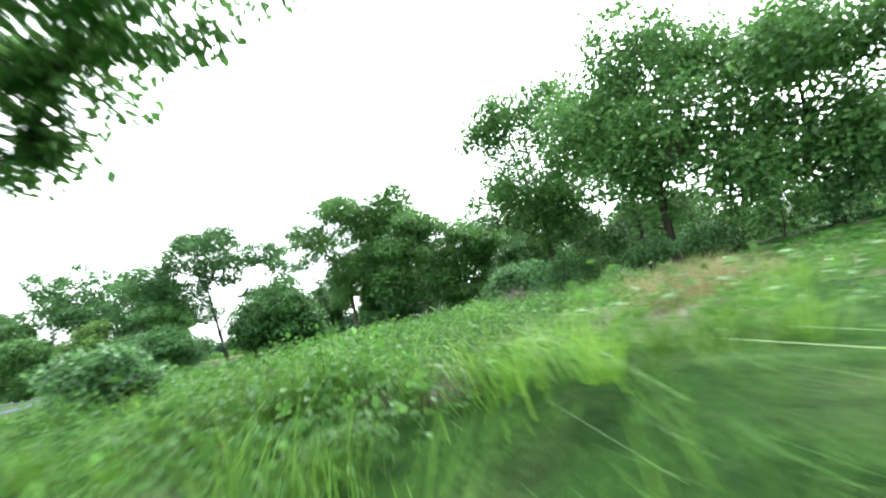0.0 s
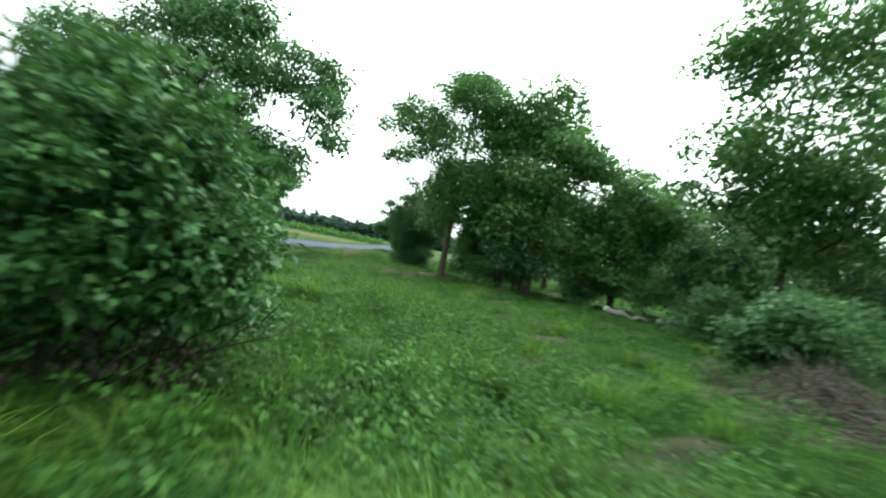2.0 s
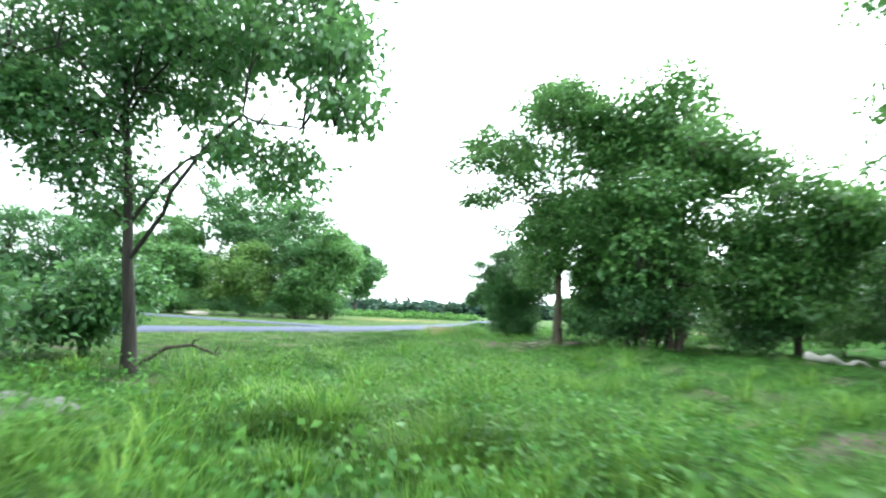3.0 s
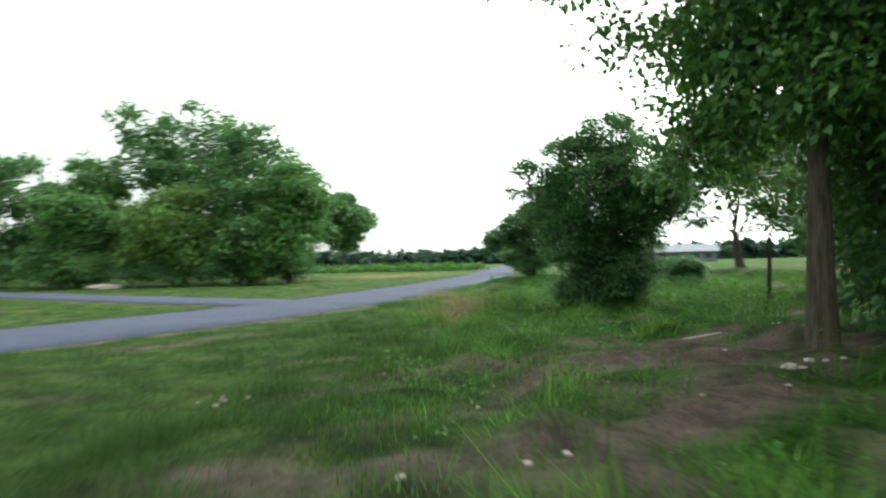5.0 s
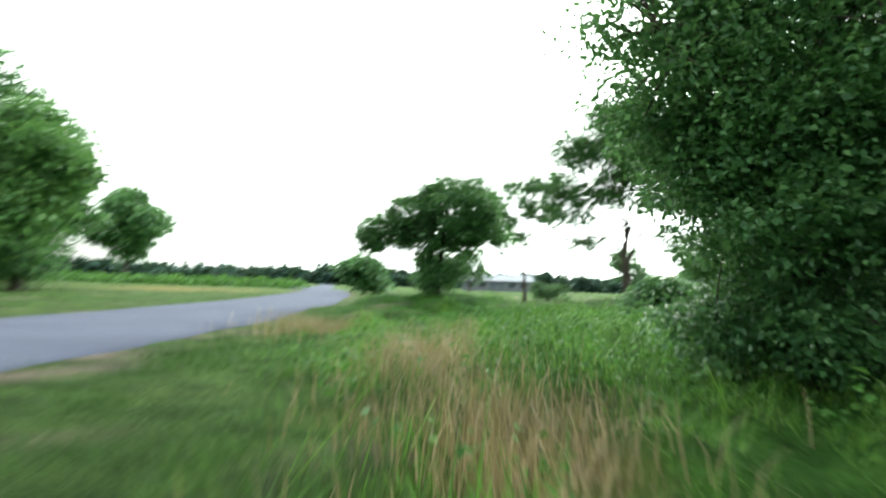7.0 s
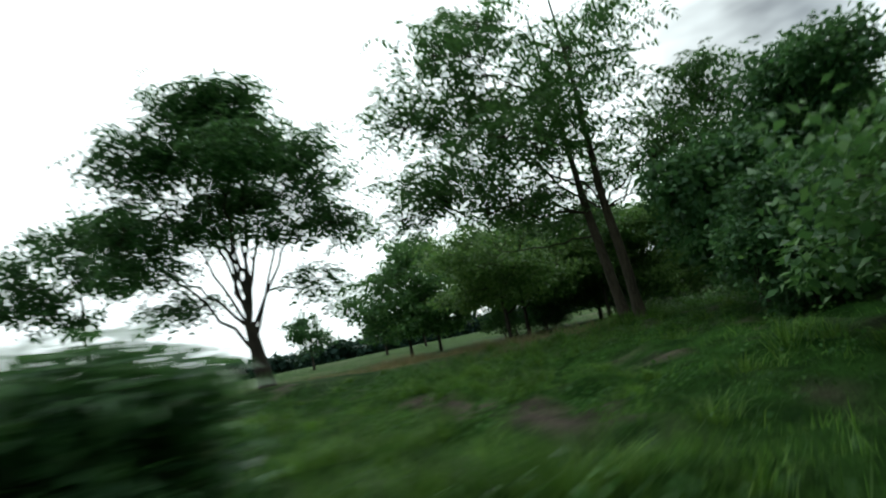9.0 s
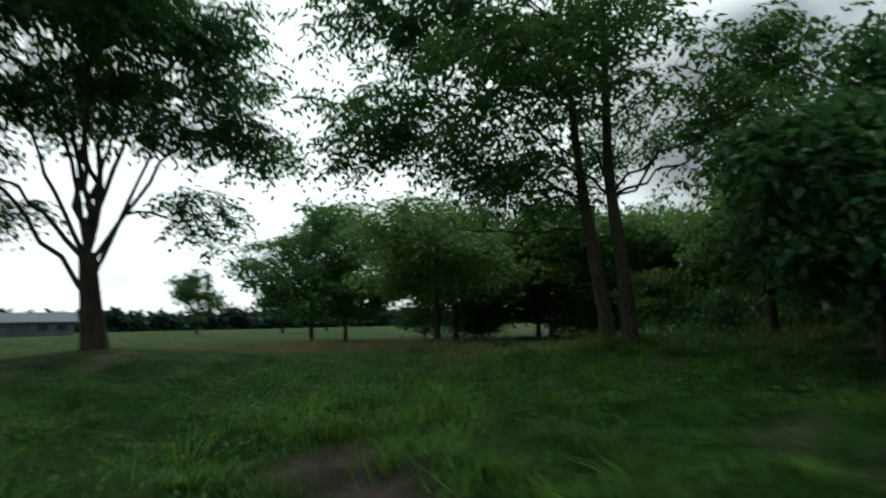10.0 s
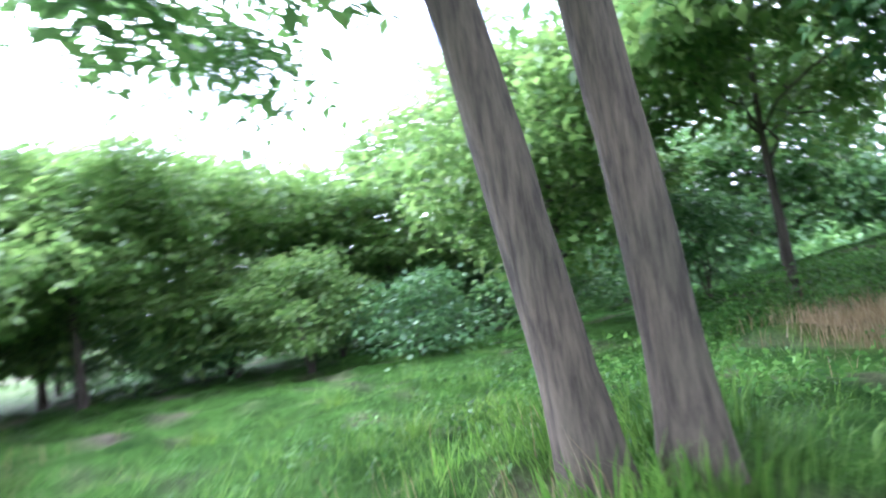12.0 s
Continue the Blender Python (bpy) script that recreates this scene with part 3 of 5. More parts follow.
# tree beside the lane with open, arching limbs
tree("tree", -7.45, 20.0, "tree with leaning dark trunk and arching limbs", "tree",
     ell((-1.9, -0.6, 3.3, 1.0, 0.9, 0.7), (-0.4, 0.2, 4.0, 1.4, 1.3, 0.7), (1.5, 0.2, 3.6, 0.9, 0.8, 0.4), (2.3, -0.2, 2.95, 0.45, 0.5, 0.28), (2.6, -0.3, 2.5, 0.25, 0.3, 0.25), (-0.9, 0.4, 4.5, 0.8, 0.8, 0.4), (0.3, 0.3, 4.6, 0.6, 0.6, 0.3), (-1.0, -0.4, 2.7, 0.9, 0.8, 0.6), (1.2, 0.1, 2.3, 0.55, 0.5, 0.2), (1.75, 0.0, 2.05, 0.35, 0.4, 0.2), (0.2, 0.1, 3.2, 0.8, 0.7, 0.5), (-0.5, 0.0, 2.0, 0.5, 0.5, 0.5)),
     0.075, LEAF_DEEP, BARK_BLACK, 15, 620, 60, 0.085, 0.21, 11, fork=0.3, lift=0.2, lean=(-0.5, -0.2))
tree("bush", -8.6, 18.3, "leafy bush beside the leaning tree", "bush", lobes_round(24, 7, 0.9, 1.5, 0.1), 0.03, LEAF_DEEP, BARK_DARK, 24, 220, 40, 0.1, 0.2, 5, stems=3, fork=0.1)
tree("bush", -9.3, 20.9, "dark leafy undergrowth behind the leaning tree", "bush", lobes_round(26, 7, 0.9, 1.3, 0.1), 0.03, LEAF_DEEP, BARK_DARK, 26, 170, 42, 0.1, 0.19, 5, stems=3, fork=0.1)
tree("bush", -3.75, 15.3, "low dark ragged bush beside the vines", "bush", lobes_round(30, 6, 0.65, 0.55, 0.05), 0.015, LEAF_VINE, BARK_BLACK, 30, 150, 50, 0.06, 0.12, 5, stems=4, fork=0.1)
# right-hand wood
tree("tree", 5.8, 31.0, "tall tree with an uneven leafy crown", "tree", lobes_round(31, 11, 3.8, 11.6, 0.9) + ell((-2.6, -0.4, 6.0, 1.2, 1.2, 0.7), (-3.0, 0, 4.4, 1.0, 1.0, 0.6)), 0.18, LEAF_MID, BARK_DARK, 16, 540, 56, 0.2, 0.52, 7, fork=0.3, group="wood edge trees")
tree("tree", 9.6, 24.2, "tall tree with dense foliage to the ground", "tree", lobes_round(32, 13, 4.6, 11.0, 0.3), 0.2, LEAF_MID, BARK_DARK, 17, 680, 52, 0.21, 0.58, 7, stems=2, fork=0.15, group="wood edge trees")
tree("tree", 14.0, 20.6, "broad leafy tree at the wood edge", "tree", lobes_round(33, 11, 4.2, 7.8, 0.3), 0.18, LEAF_MID, BARK_DARK, 18, 480, 48, 0.26, 0.62, 6, fork=0.2, group="wood edge trees")
tree("tree", 17.5, 15.0, "broad leafy tree at the wood edge", "tree", lobes_round(34, 10, 4.4, 8.8, 0.3), 0.18, LEAF_MID, BARK_DARK, 19, 340, 46, 0.26, 0.6, 6, fork=0.25, group="wood edge trees")
tree("tree", 11.0, 32.0, "broad leafy tree at the wood edge", "tree", lobes_round(35, 10, 4.2, 8.2, 0.2), 0.16, LEAF_DEEP, BARK_DARK, 20, 300, 55, 0.2, 0.48, 5, fork=0.2, group="wood edge trees")
tree("tree", 5.4, 37.5, "broad leafy tree at the wood edge", "tree", lobes_round(36, 9, 3.0, 5.8, 0.3), 0.14, LEAF_DEEP, BARK_DARK, 21, 260, 55, 0.19, 0.44, 5, fork=0.2, group="wood edge trees")
# overhanging tree near the start
tree("tree", -4.4, 1.3, "tree with a low limb hanging over the grass", "tree", ell((0.6, 0.5, 4.6, 1.5, 1.3, 1.0), (2.75, 1.0, 2.1, 0.6, 0.55, 0.34), (2.95, 0.75, 2.5, 0.6, 0.55, 0.3), (3.5, 1.2, 2.5, 0.55, 0.45, 0.26), (2.2, 1.2, 2.7, 0.75, 0.7, 0.5), (3.0, 1.8, 2.5, 0.42, 0.36, 0.25), (3.4, 1.85, 2.4, 0.42, 0.36, 0.22), (3.85, 1.85, 2.55, 0.3, 0.3, 0.12), (2.9, 1.9, 2.05, 0.32, 0.3, 0.25), (4.35, 2.2, 3.0, 0.4, 0.3, 0.1)), 0.13, LEAF_MID, BARK_DARK, 22, 520, 50, 0.085, 0.16, 8, fork=0.4)

# bushes
vine_bush = tree("vine_covered_bush", -3.52, 13.5, "dome-shaped bush smothered in green vines", "bush",
     ell((0.00, 0.00, 1.06, 1.02, 1.04, 0.70), (0.30, -0.35, 1.05, 0.62, 0.66, 0.60), (-0.30, -0.45, 1.0, 0.64, 0.62, 0.52), (0.05, 0.09, 1.41, 0.62, 0.60, 0.46), (0.50, 0.22, 0.90, 0.50, 0.54, 0.45), (-0.35, 0.44, 1.06, 0.66, 0.66, 0.60), (0.62, -0.1, 0.85, 0.42, 0.45, 0.3), (-0.6, -0.35, 0.85, 0.45, 0.45, 0.28), (0.1, -0.75, 0.85, 0.45, 0.35, 0.25), (0.15, 0.0, 1.66, 0.55, 0.55, 0.4)),
     0.05, LEAF_VINE, BARK_BLACK, 41, 900, 60, 0.062, 0.13, 8, stems=4, fork=0.1, inner=0.7, flat=0.55)
tree("vine_covered_tree", -8.05, 38.3, "small tree wholly covered in dark green vines", "tree",
     ell((0.0, 0, 2.2, 1.1, 1.2, 1.0), (-0.3, 0.0, 3.0, 0.75, 0.8, 0.5), (0.2, 0.05, 3.45, 0.7, 0.75, 0.4), (0.8, -0.1, 2.7, 0.75, 0.85, 0.6), (-0.85, -0.15, 2.1, 0.6, 0.7, 0.6), (0.8, 0.1, 1.7, 0.6, 0.7, 0.6), (-0.35, -0.2, 1.25, 0.75, 0.8, 0.5), (0.3, 0.1, 0.8, 0.8, 0.85, 0.5), (-0.1, -0.1, 0.4, 0.7, 0.7, 0.3), (-1.55, -0.4, 2.35, 0.32, 0.2, 0.07), (-1.3, -0.3, 2.85, 0.3, 0.3, 0.12), (1.2, 0.2, 2.1, 0.4, 0.5, 0.4), (1.25, 0.3, 2.2, 0.55, 0.6, 0.55), (0.0, 0.2, 1.7, 1.1, 1.0, 0.8), (0.1, 0.1, 0.45, 1.0, 0.95, 0.4)),
     0.1, LEAF_DEEP, BARK_DARK, 42, 1350, 84, 0.058, 0.18, 8, stems=3, fork=0.1, inner=0.5)
tree("round_tree", -11.15, 46.9, "low round-headed tree with several dark stems", "tree",
     ell((0.35, 0, 1.85, 1.1, 1.05, 0.6), (0.45, 0, 2.3, 0.8, 0.8, 0.34), (-0.5, 0.1, 1.75, 0.7, 0.7, 0.5), (-1.1, 0.2, 1.35, 0.65, 0.6, 0.42), (-1.5, 0.3, 1.15, 0.35, 0.35, 0.26), (1.05, 0, 1.55, 0.55, 0.6, 0.45), (1.35, 0.1, 1.2, 0.3, 0.35, 0.25), (0.25, 0, 1.3, 0.85, 0.8, 0.32), (-0.75, 0.1, 1.25, 0.5, 0.5, 0.3), (0.2, 0, 0.85, 0.7, 0.65, 0.42), (0.1, 0, 0.35, 0.55, 0.5, 0.34)),
     0.08, LEAF_DEEP, BARK_BLACK, 43, 640, 66, 0.075, 0.15, 8, stems=5, fork=0.22)
tree("bush", -3.5, 6.6, "low dark leafy bush in the grass", "bush", lobes_round(44, 6, 0.75, 0.95, 0.1), 0.03, LEAF_DEEP, BARK_DARK, 44, 120, 45, 0.08, 0.13, 5, stems=3, fork=0.1)
tree("bush", 2.75, 20.2, "leafy bush over a heap of withered brush", "bush", lobes_round(46, 6, 1.15, 1.5, 0.2), 0.03, LEAF_DEEP, BARK_DARK, 46, 190, 50, 0.1, 0.18, 5, stems=3, fork=0.1)
tree("bush", -6.35, 46.9, "dark rounded bush in the meadow", "bush", lobes_round(47, 7, 0.8, 1.05, 0.05), 0.03, LEAF_DEEP, BARK_DARK, 47, 200, 48, 0.09, 0.15, 5, stems=3, fork=0.1)
tree("bush", -6.3, 63.4, "low dark bush beside the spreading tree", "bush", lobes_round(48, 6, 1.2, 1.0, 0.05), 0.03, LEAF_DEEP, BARK_DARK, 48, 100, 45, 0.09, 0.14, 5, stems=3, fork=0.1)
tree("tree", -7.3, 64.8, "slender tree with curved thin trunk and open crown", "tree", ell((-0.4, 0, 5.2, 1.9, 1.7, 1.0), (-1.6, 0.2, 4.2, 1.2, 1.1, 0.6), (0.8, -0.2, 6.2, 1.2, 1.2, 0.7), (1.2, 0.2, 4.6, 1.0, 1.0, 0.5), (-0.4, 0, 3.3, 1.0, 0.9, 0.4)), 0.09, LEAF_DEEP, BARK_DARK, 53, 190, 50, 0.16, 0.3, 8, fork=0.3)
tree("bush", 13.6, 60.2, "bright green rounded bush", "bush", lobes_round(49, 6, 1.5, 2.3, 0.2), 0.04, LEAF_FRESH, BARK_DARK, 49, 180, 50, 0.12, 0.24, 5, stems=3, fork=0.1)
tree("bush", 2.4, 48.9, "dark leafy shrub beside the worn track", "bush", lobes_round(50, 7, 1.05, 2.0, 0.1) + ell((0, 0, 0.5, 0.85, 0.85, 0.45)), 0.04, LEAF_DEEP, BARK_DARK, 50, 320, 50, 0.1, 0.2, 5, stems=3, fork=0.1)


def fan_tree():
    """A short bole that fans into many upright limbs under a wide, feathery crown."""
    x, y = -2.95, 61.4
    rng = np.random.RandomState(51)
    t = thing("tree", x, y, float(terrain(x, y)), "spreading tree with fanned limbs and feathery leaves", "tree")
    t.scale = (0.97, 0.97, 1.03)
    bole = np.array([(0, 0, -0.3), (0, 0, 0.05), (-0.06, 0, 0.6), (-0.14, 0, 1.2), (-0.2, 0, 1.8)])
    v, f = tube(bole, [0.36, 0.26, 0.205, 0.185, 0.165], 14, 0.04, rng)
    part_np("trunk", v, f, BARK_DARK, t, smooth=True)
    lob = ell((-0.2, 0, 8.3, 1.6, 1.5, 0.6), (-2.7, -0.4, 6.7, 1.4, 1.4, 0.9), (-1.2, 0.2, 8.4, 1.2, 1.2, 0.5), (2.7, 0.6, 6.5, 1.3, 1.3, 0.8), (0.2, 2.4, 6.0, 1.4, 1.4, 0.8), (-0.2, -2.2, 6.2, 1.4, 1.4, 0.7), (0.1, 0, 6.9, 2.2, 2.2, 0.9), (-0.9, 0.7, 4.7, 1.3, 1.1, 0.5), (1.0, -0.6, 4.5, 1.2, 1.0, 0.5), (0.1, 0.2, 5.7, 1.6, 1.5, 0.6), (-2.3, 0, 5.0, 1.5, 1.4, 0.9), (2.3, 0.3, 5.2, 1.5, 1.4, 0.9), (0, 0, 7.7, 1.7, 1.6, 0.8), (-1.5, 0, 6.8, 1.4, 1.3, 0.8), (1.6, 0, 6.8, 1.4, 1.3, 0.8), (-2.8, -0.3, 3.6, 1.2, 1.1, 0.6), (2.1, 0.2, 2.9, 0.8, 0.8, 0.8), (-1.8, 0.3, 2.5, 1.0, 0.8, 0.4), (3.0, -0.2, 4.3, 1.0, 1.0, 0.6), (-3.3, 0.2, 4.6, 0.9, 1.0, 0.6))
    pts = lobed_points(rng, lob, 690, 0.2)
    nodes = []
    heads = [(-0.9, 0.2, 6.6), (0.3, -0.2, 7.2), (0.9, 0.4, 6.4), (-0.3, 0.6, 6.8), (1.7, 0.1, 5.2), (-1.9, -0.1, 4.9), (-2.5, 0.2, 3.7), (-0.6, -0.8, 6.0), (0.4, 0.9, 5.8), (-3.3, -0.2, 4.3), (2.6, 0.3, 5.6), (-1.4, 0.7, 6.2)]
    for h in heads:
        a = bole[4] if abs(h[0]) < 1.5 else bole[2] + np.array([0, 0, 0.25]) if h[0] < -3 else bole[3] + np.array([0, 0, rng.uniform(-0.2, 0.4)])
        line = bend(rng, a, h, 0.02 if abs(h[0]) < 1 else 0.07, 12, 0.012)
        v, f = tube(line, np.linspace(0.072 if abs(h[0]) < 1 else 0.056, 0.013, 12), 8, 0.03, rng)
        part_np("limb", v, f, BARK_DARK, t, smooth=True)
        nodes += list(line[3:])
    first = np.array(nodes)
    for p in pts[::8]:
        q = first[int(np.argmin(np.linalg.norm(first - p, axis=1) + 0.8 * np.maximum(first[:, 2] - p[2], 0)))]
        line = bend(rng, q, p, 0.05, 7, 0.03)
        v, f = tube(line, np.linspace(0.026, 0.007, 7), 5)
        part_np("limb", v, f, BARK_DARK, t, smooth=True)
        nodes += list(line[1:])
    ln = np.array(nodes)
    tw = []
    for p in pts:
        q = ln[int(np.argmin(np.linalg.norm(ln - p, axis=1)))]
        tw.append(tube(bend(rng, q, p, 0.05, 4, 0.05), np.linspace(0.010, 0.004, 4), 3))
    v, f = join(tw)
    part_np("twig_spray", v, f, BARK_DARK, t)["kind"] = "stuff"
    v, f = frond_leaves(rng, pts, 0.3 * rng.uniform(0.6, 1.4, len(pts)), 9, 0.54, 4)
    part_np("crown", v, f, LEAF_DEEP, t)["kind"] = "stuff"


fan_tree()


def twin_tree():
    """Two leaning stems from one foot, with a wide crown of feathery leaves."""
    x, y = 5.4, 55.55
    rng = np.random.RandomState(52)
    t = thing("walnut_tree", x, y, float(terrain(x, y)), "twin-stemmed walnut tree with furrowed grey bark", "tree")
    stems = [[(-0.02, 0.22, -0.3), (0, 0.23, 0.1), (-0.02, 0.38, 1.2), (-0.03, 0.56, 2.4), (0.0, 0.74, 3.4), (0.1, 0.95, 4.6), (0.15, 1.1, 6.0), (0.2, 1.3, 8.0), (0.1, 1.4, 9.6)],
             [(0.05, -0.24, -0.3), (0.05, -0.24, 0.1), (0.06, -0.18, 1.3), (0.04, -0.05, 2.5), (0.02, 0.06, 3.6), (-0.1, -0.1, 5.0), (-0.2, -0.2, 6.4), (-0.3, -0.2, 8.0), (-0.3, -0.1, 9.4)]]
    nodes = []
    for st in stems:
        p = np.array(st, float)
        s = np.linspace(0, len(p) - 1, 40)
        line = np.stack([np.interp(s, np.arange(len(p)), p[:, k]) for k in range(3)], -1)
        for _ in range(4):
            line[1:-1] = 0.25 * line[:-2] + 0.5 * line[1:-1] + 0.25 * line[2:]
        rad = np.interp(line[:, 2], [-0.3, 0.05, 0.5, 2.6, 4.0, 7.0, 9.6], [0.25, 0.185, 0.140, 0.118, 0.095, 0.055, 0.02])
        v, f = tube(line, rad, 30, 0.028, rng)
        part_np("trunk", v, f, BARK_GREY, t, smooth=True)
        nodes.append(line)
    lob = ell((-0.4, 0.2, 6.0, 2.8, 2.8, 1.4), (-2.8, 1.8, 4.6, 1.9, 1.7, 0.9), (-3.6, 3.4, 5.2, 1.4, 1.3, 0.7), (-3.0, -0.6, 5.0, 1.6, 1.5, 0.8), (1.9, -1.4, 4.4, 1.6, 1.5, 0.9), (2.0, 1.6, 5.0, 1.6, 1.5, 0.9), (0, 0.4, 7.6, 2.2, 2.1, 1.0), (-1.4, 2.0, 9.3, 1.6, 1.5, 0.8), (1.3, -0.6, 8.6, 1.3, 1.3, 0.7), (-2.6, 2.0, 6.9, 1.5, 1.4, 0.8), (1.6, 2.6, 3.3, 1.2, 0.9, 0.45), (-4.2, 2.0, 6.6, 1.5, 1.4, 0.9), (-3.4, 1.2, 8.2, 1.6, 1.5, 0.9), (1.9, -2.6, 5.6, 1.5, 1.3, 0.9), (-4.4, 3.0, 4.0, 1.0, 1.0, 0.5), (-2.6, 2.8, 3.9, 0.9, 0.9, 0.45), (-1.0, 3.0, 3.9, 1.3, 1.2, 0.5), (0.2, 3.2, 3.5, 1.2, 0.9, 0.45), (-0.6, 2.6, 4.2, 1.4, 1.2, 0.6), (-2.2, 3.2, 4.9, 1.4, 1.3, 0.7), (0.6, -2.6, 4.1, 1.4, 1.2, 0.8), (-1.6, 0.6, 3.7, 0.8, 0.8, 0.35), (0.3, 1.3, 3.3, 0.6, 0.6, 0.3))
    pts = lobed_points(rng, lob, 740, 0.2)
    allow = np.concatenate([n[n[:, 2] > 2.7] for n in nodes])
    ends = [pts[0]]
    for _ in range(17):
        far = np.min([np.linalg.norm(pts - e, axis=1) for e in ends], axis=0)
        ends.append(pts[np.argmax(far * rng.uniform(0.7, 1, len(pts)))])
    ln = list(allow)
    low = nodes[0][np.argmin(np.abs(nodes[0][:, 2] - 2.55))]
    line = bend(rng, low, low + np.array([-1.3, 2.9, 0.3]), -0.03, 14, 0.007)
    v, f = tube(line, np.linspace(0.03, 0.009, 14), 7, 0.03, rng)
    part_np("limb", v, f, BARK_DARK, t, smooth=True)
    ln += list(line[7:])
    for e in ends:
        want = np.clip(e[2] - 0.6 * np.linalg.norm(e[:2]), 2.9, 8.2)
        near = allow[np.argsort(np.abs(allow[:, 2] - want))[:4]]
        a = near[np.argmin(np.linalg.norm(near - e, axis=1))]
        line = bend(rng, a, a + (e - a) * 0.93, 0.06, 9, 0.025)
        v, f = tube(line, np.linspace(0.034, 0.009, 9), 6, 0.03, rng)
        part_np("limb", v, f, BARK_DARK, t, smooth=True)
        ln += list(line[2:])
    ln = np.array(ln)
    tw = []
    for p in pts:
        q = ln[int(np.argmin(np.linalg.norm(ln - p, axis=1)))]
        tw.append(tube(bend(rng, q, p, 0.06, 4, 0.05), np.linspace(0.012, 0.004, 4), 3))
    v, f = join(tw)
    part_np("twig_spray", v, f, BARK_DARK, t)["kind"] = "stuff"
    v, f = frond_leaves(rng, pts, 0.27 * rng.uniform(0.5, 1.5, len(pts)), 8, 0.52, 4)
    part_np("crown", v, f, LEAF_MID, t)["kind"] = "stuff"


twin_tree()

# trees east of the last stretch
tree("tree", 3.9, 50.7, "dense dark leafy tree beside the track", "tree", lobes_round(61, 9, 1.6, 3.1, 0.1), 0.12, LEAF_DEEP, BARK_DARK, 61, 400, 50, 0.15, 0.3, 6, stems=2, fork=0.1, group="thicket trees")
tree("tree", -1.7, 42.6, "dense dark leafy tree beside the track", "tree", lobes_round(62, 9, 2.3, 5.2, 0.3), 0.12, LEAF_DEEP, BARK_DARK, 62, 330, 50, 0.16, 0.32, 6, stems=2, fork=0.1, group="thicket trees")
tree("tree", 7.3, 51.1, "leafy tree with a low dark crown", "tree", lobes_round(63, 9, 2.4, 5.0, 0.3), 0.13, LEAF_DEEP, BARK_DARK, 63, 400, 50, 0.16, 0.34, 6, fork=0.25, group="thicket trees")
tree("tree", 10.2, 52.8, "leafy tree on the grassy rise", "tree", lobes_round(64, 10, 2.5, 5.2, 1.9) + ell((-1.6, 1.0, 3.4, 1.2, 1.0, 0.7)), 0.07, LEAF_FRESH, BARK_DARK, 64, 250, 50, 0.16, 0.34, 6, fork=0.25, group="thicket trees")
tree("tree", 11.4, 55.4, "fresh green tree on the grassy rise", "tree", lobes_round(67, 9, 2.5, 4.9, 0.5), 0.11, LEAF_FRESH, BARK_DARK, 67, 330, 50, 0.15, 0.32, 6, fork=0.2, group="thicket trees")
tree("tree", 14.6, 51.0, "leafy tree on the grassy rise", "tree", lobes_round(65, 9, 2.4, 3.6, 0.2), 0.13, LEAF_MID, BARK_DARK, 65, 280, 55, 0.15, 0.38, 6, fork=0.2, group="thicket trees")
tree("tree", 10.0, 44.5, "leafy tree on the grassy rise", "tree", lobes_round(66, 9, 3.0, 5.8, 0.3), 0.13, LEAF_DEEP, BARK_DARK, 66, 280, 55, 0.17, 0.42, 6, fork=0.2, group="thicket trees")
# the row of trees north-east
for k, (tx, ty, tr, th, lo, lf) in enumerate([(6.9, 63.8, 3.0, 4.7, 2.0, LEAF_FRESH), (9.5, 66.3, 3.4, 5.1, 1.8, LEAF_FRESH), (7.6, 75.5, 3.8, 6.6, 0.4, LEAF_MID), (13.0, 65.4, 3.2, 5.0, 0.6, LEAF_FRESH), (15.8, 63.0, 3.2, 5.2, 0.5, LEAF_FRESH), (17.6, 59.4, 3.1, 5.9, 0.4, LEAF_FRESH), (18.2, 55.8, 3.2, 6.6, 0.4, LEAF_FRESH), (11.6, 70.6, 3.6, 6.6, 0.4, LEAF_MID), (16.4, 68.0, 3.8, 6.4, 0.4, LEAF_MID), (20.6, 64.0, 3.8, 6.2, 0.4, LEAF_MID), (23.0, 59.0, 3.8, 6.2, 0.4, LEAF_MID), (22.5, 53.0, 3.6, 6.4, 0.4, LEAF_MID), (10.2, 77.0, 3.8, 7.0, 0.4, LEAF_MID), (12.2, 63.9, 2.7, 4.5, 1.6, LEAF_FRESH)]):
    tree("tree", tx, ty, "leafy young tree with a slim trunk in the row", "tree", lobes_round(70 + k, 12, tr, th * 1.04, lo * 0.6, 0.6), 0.1, lf, BARK_DARK, 70 + k, 300, 62 if k in (0, 1, 2, 12, 13) else 56 if k in (3, 4, 5, 6) else 34, 0.15 if k in (0, 1, 13) else 0.21, 0.46, 5, fork=0.22, group="tree row", flat=0.45)
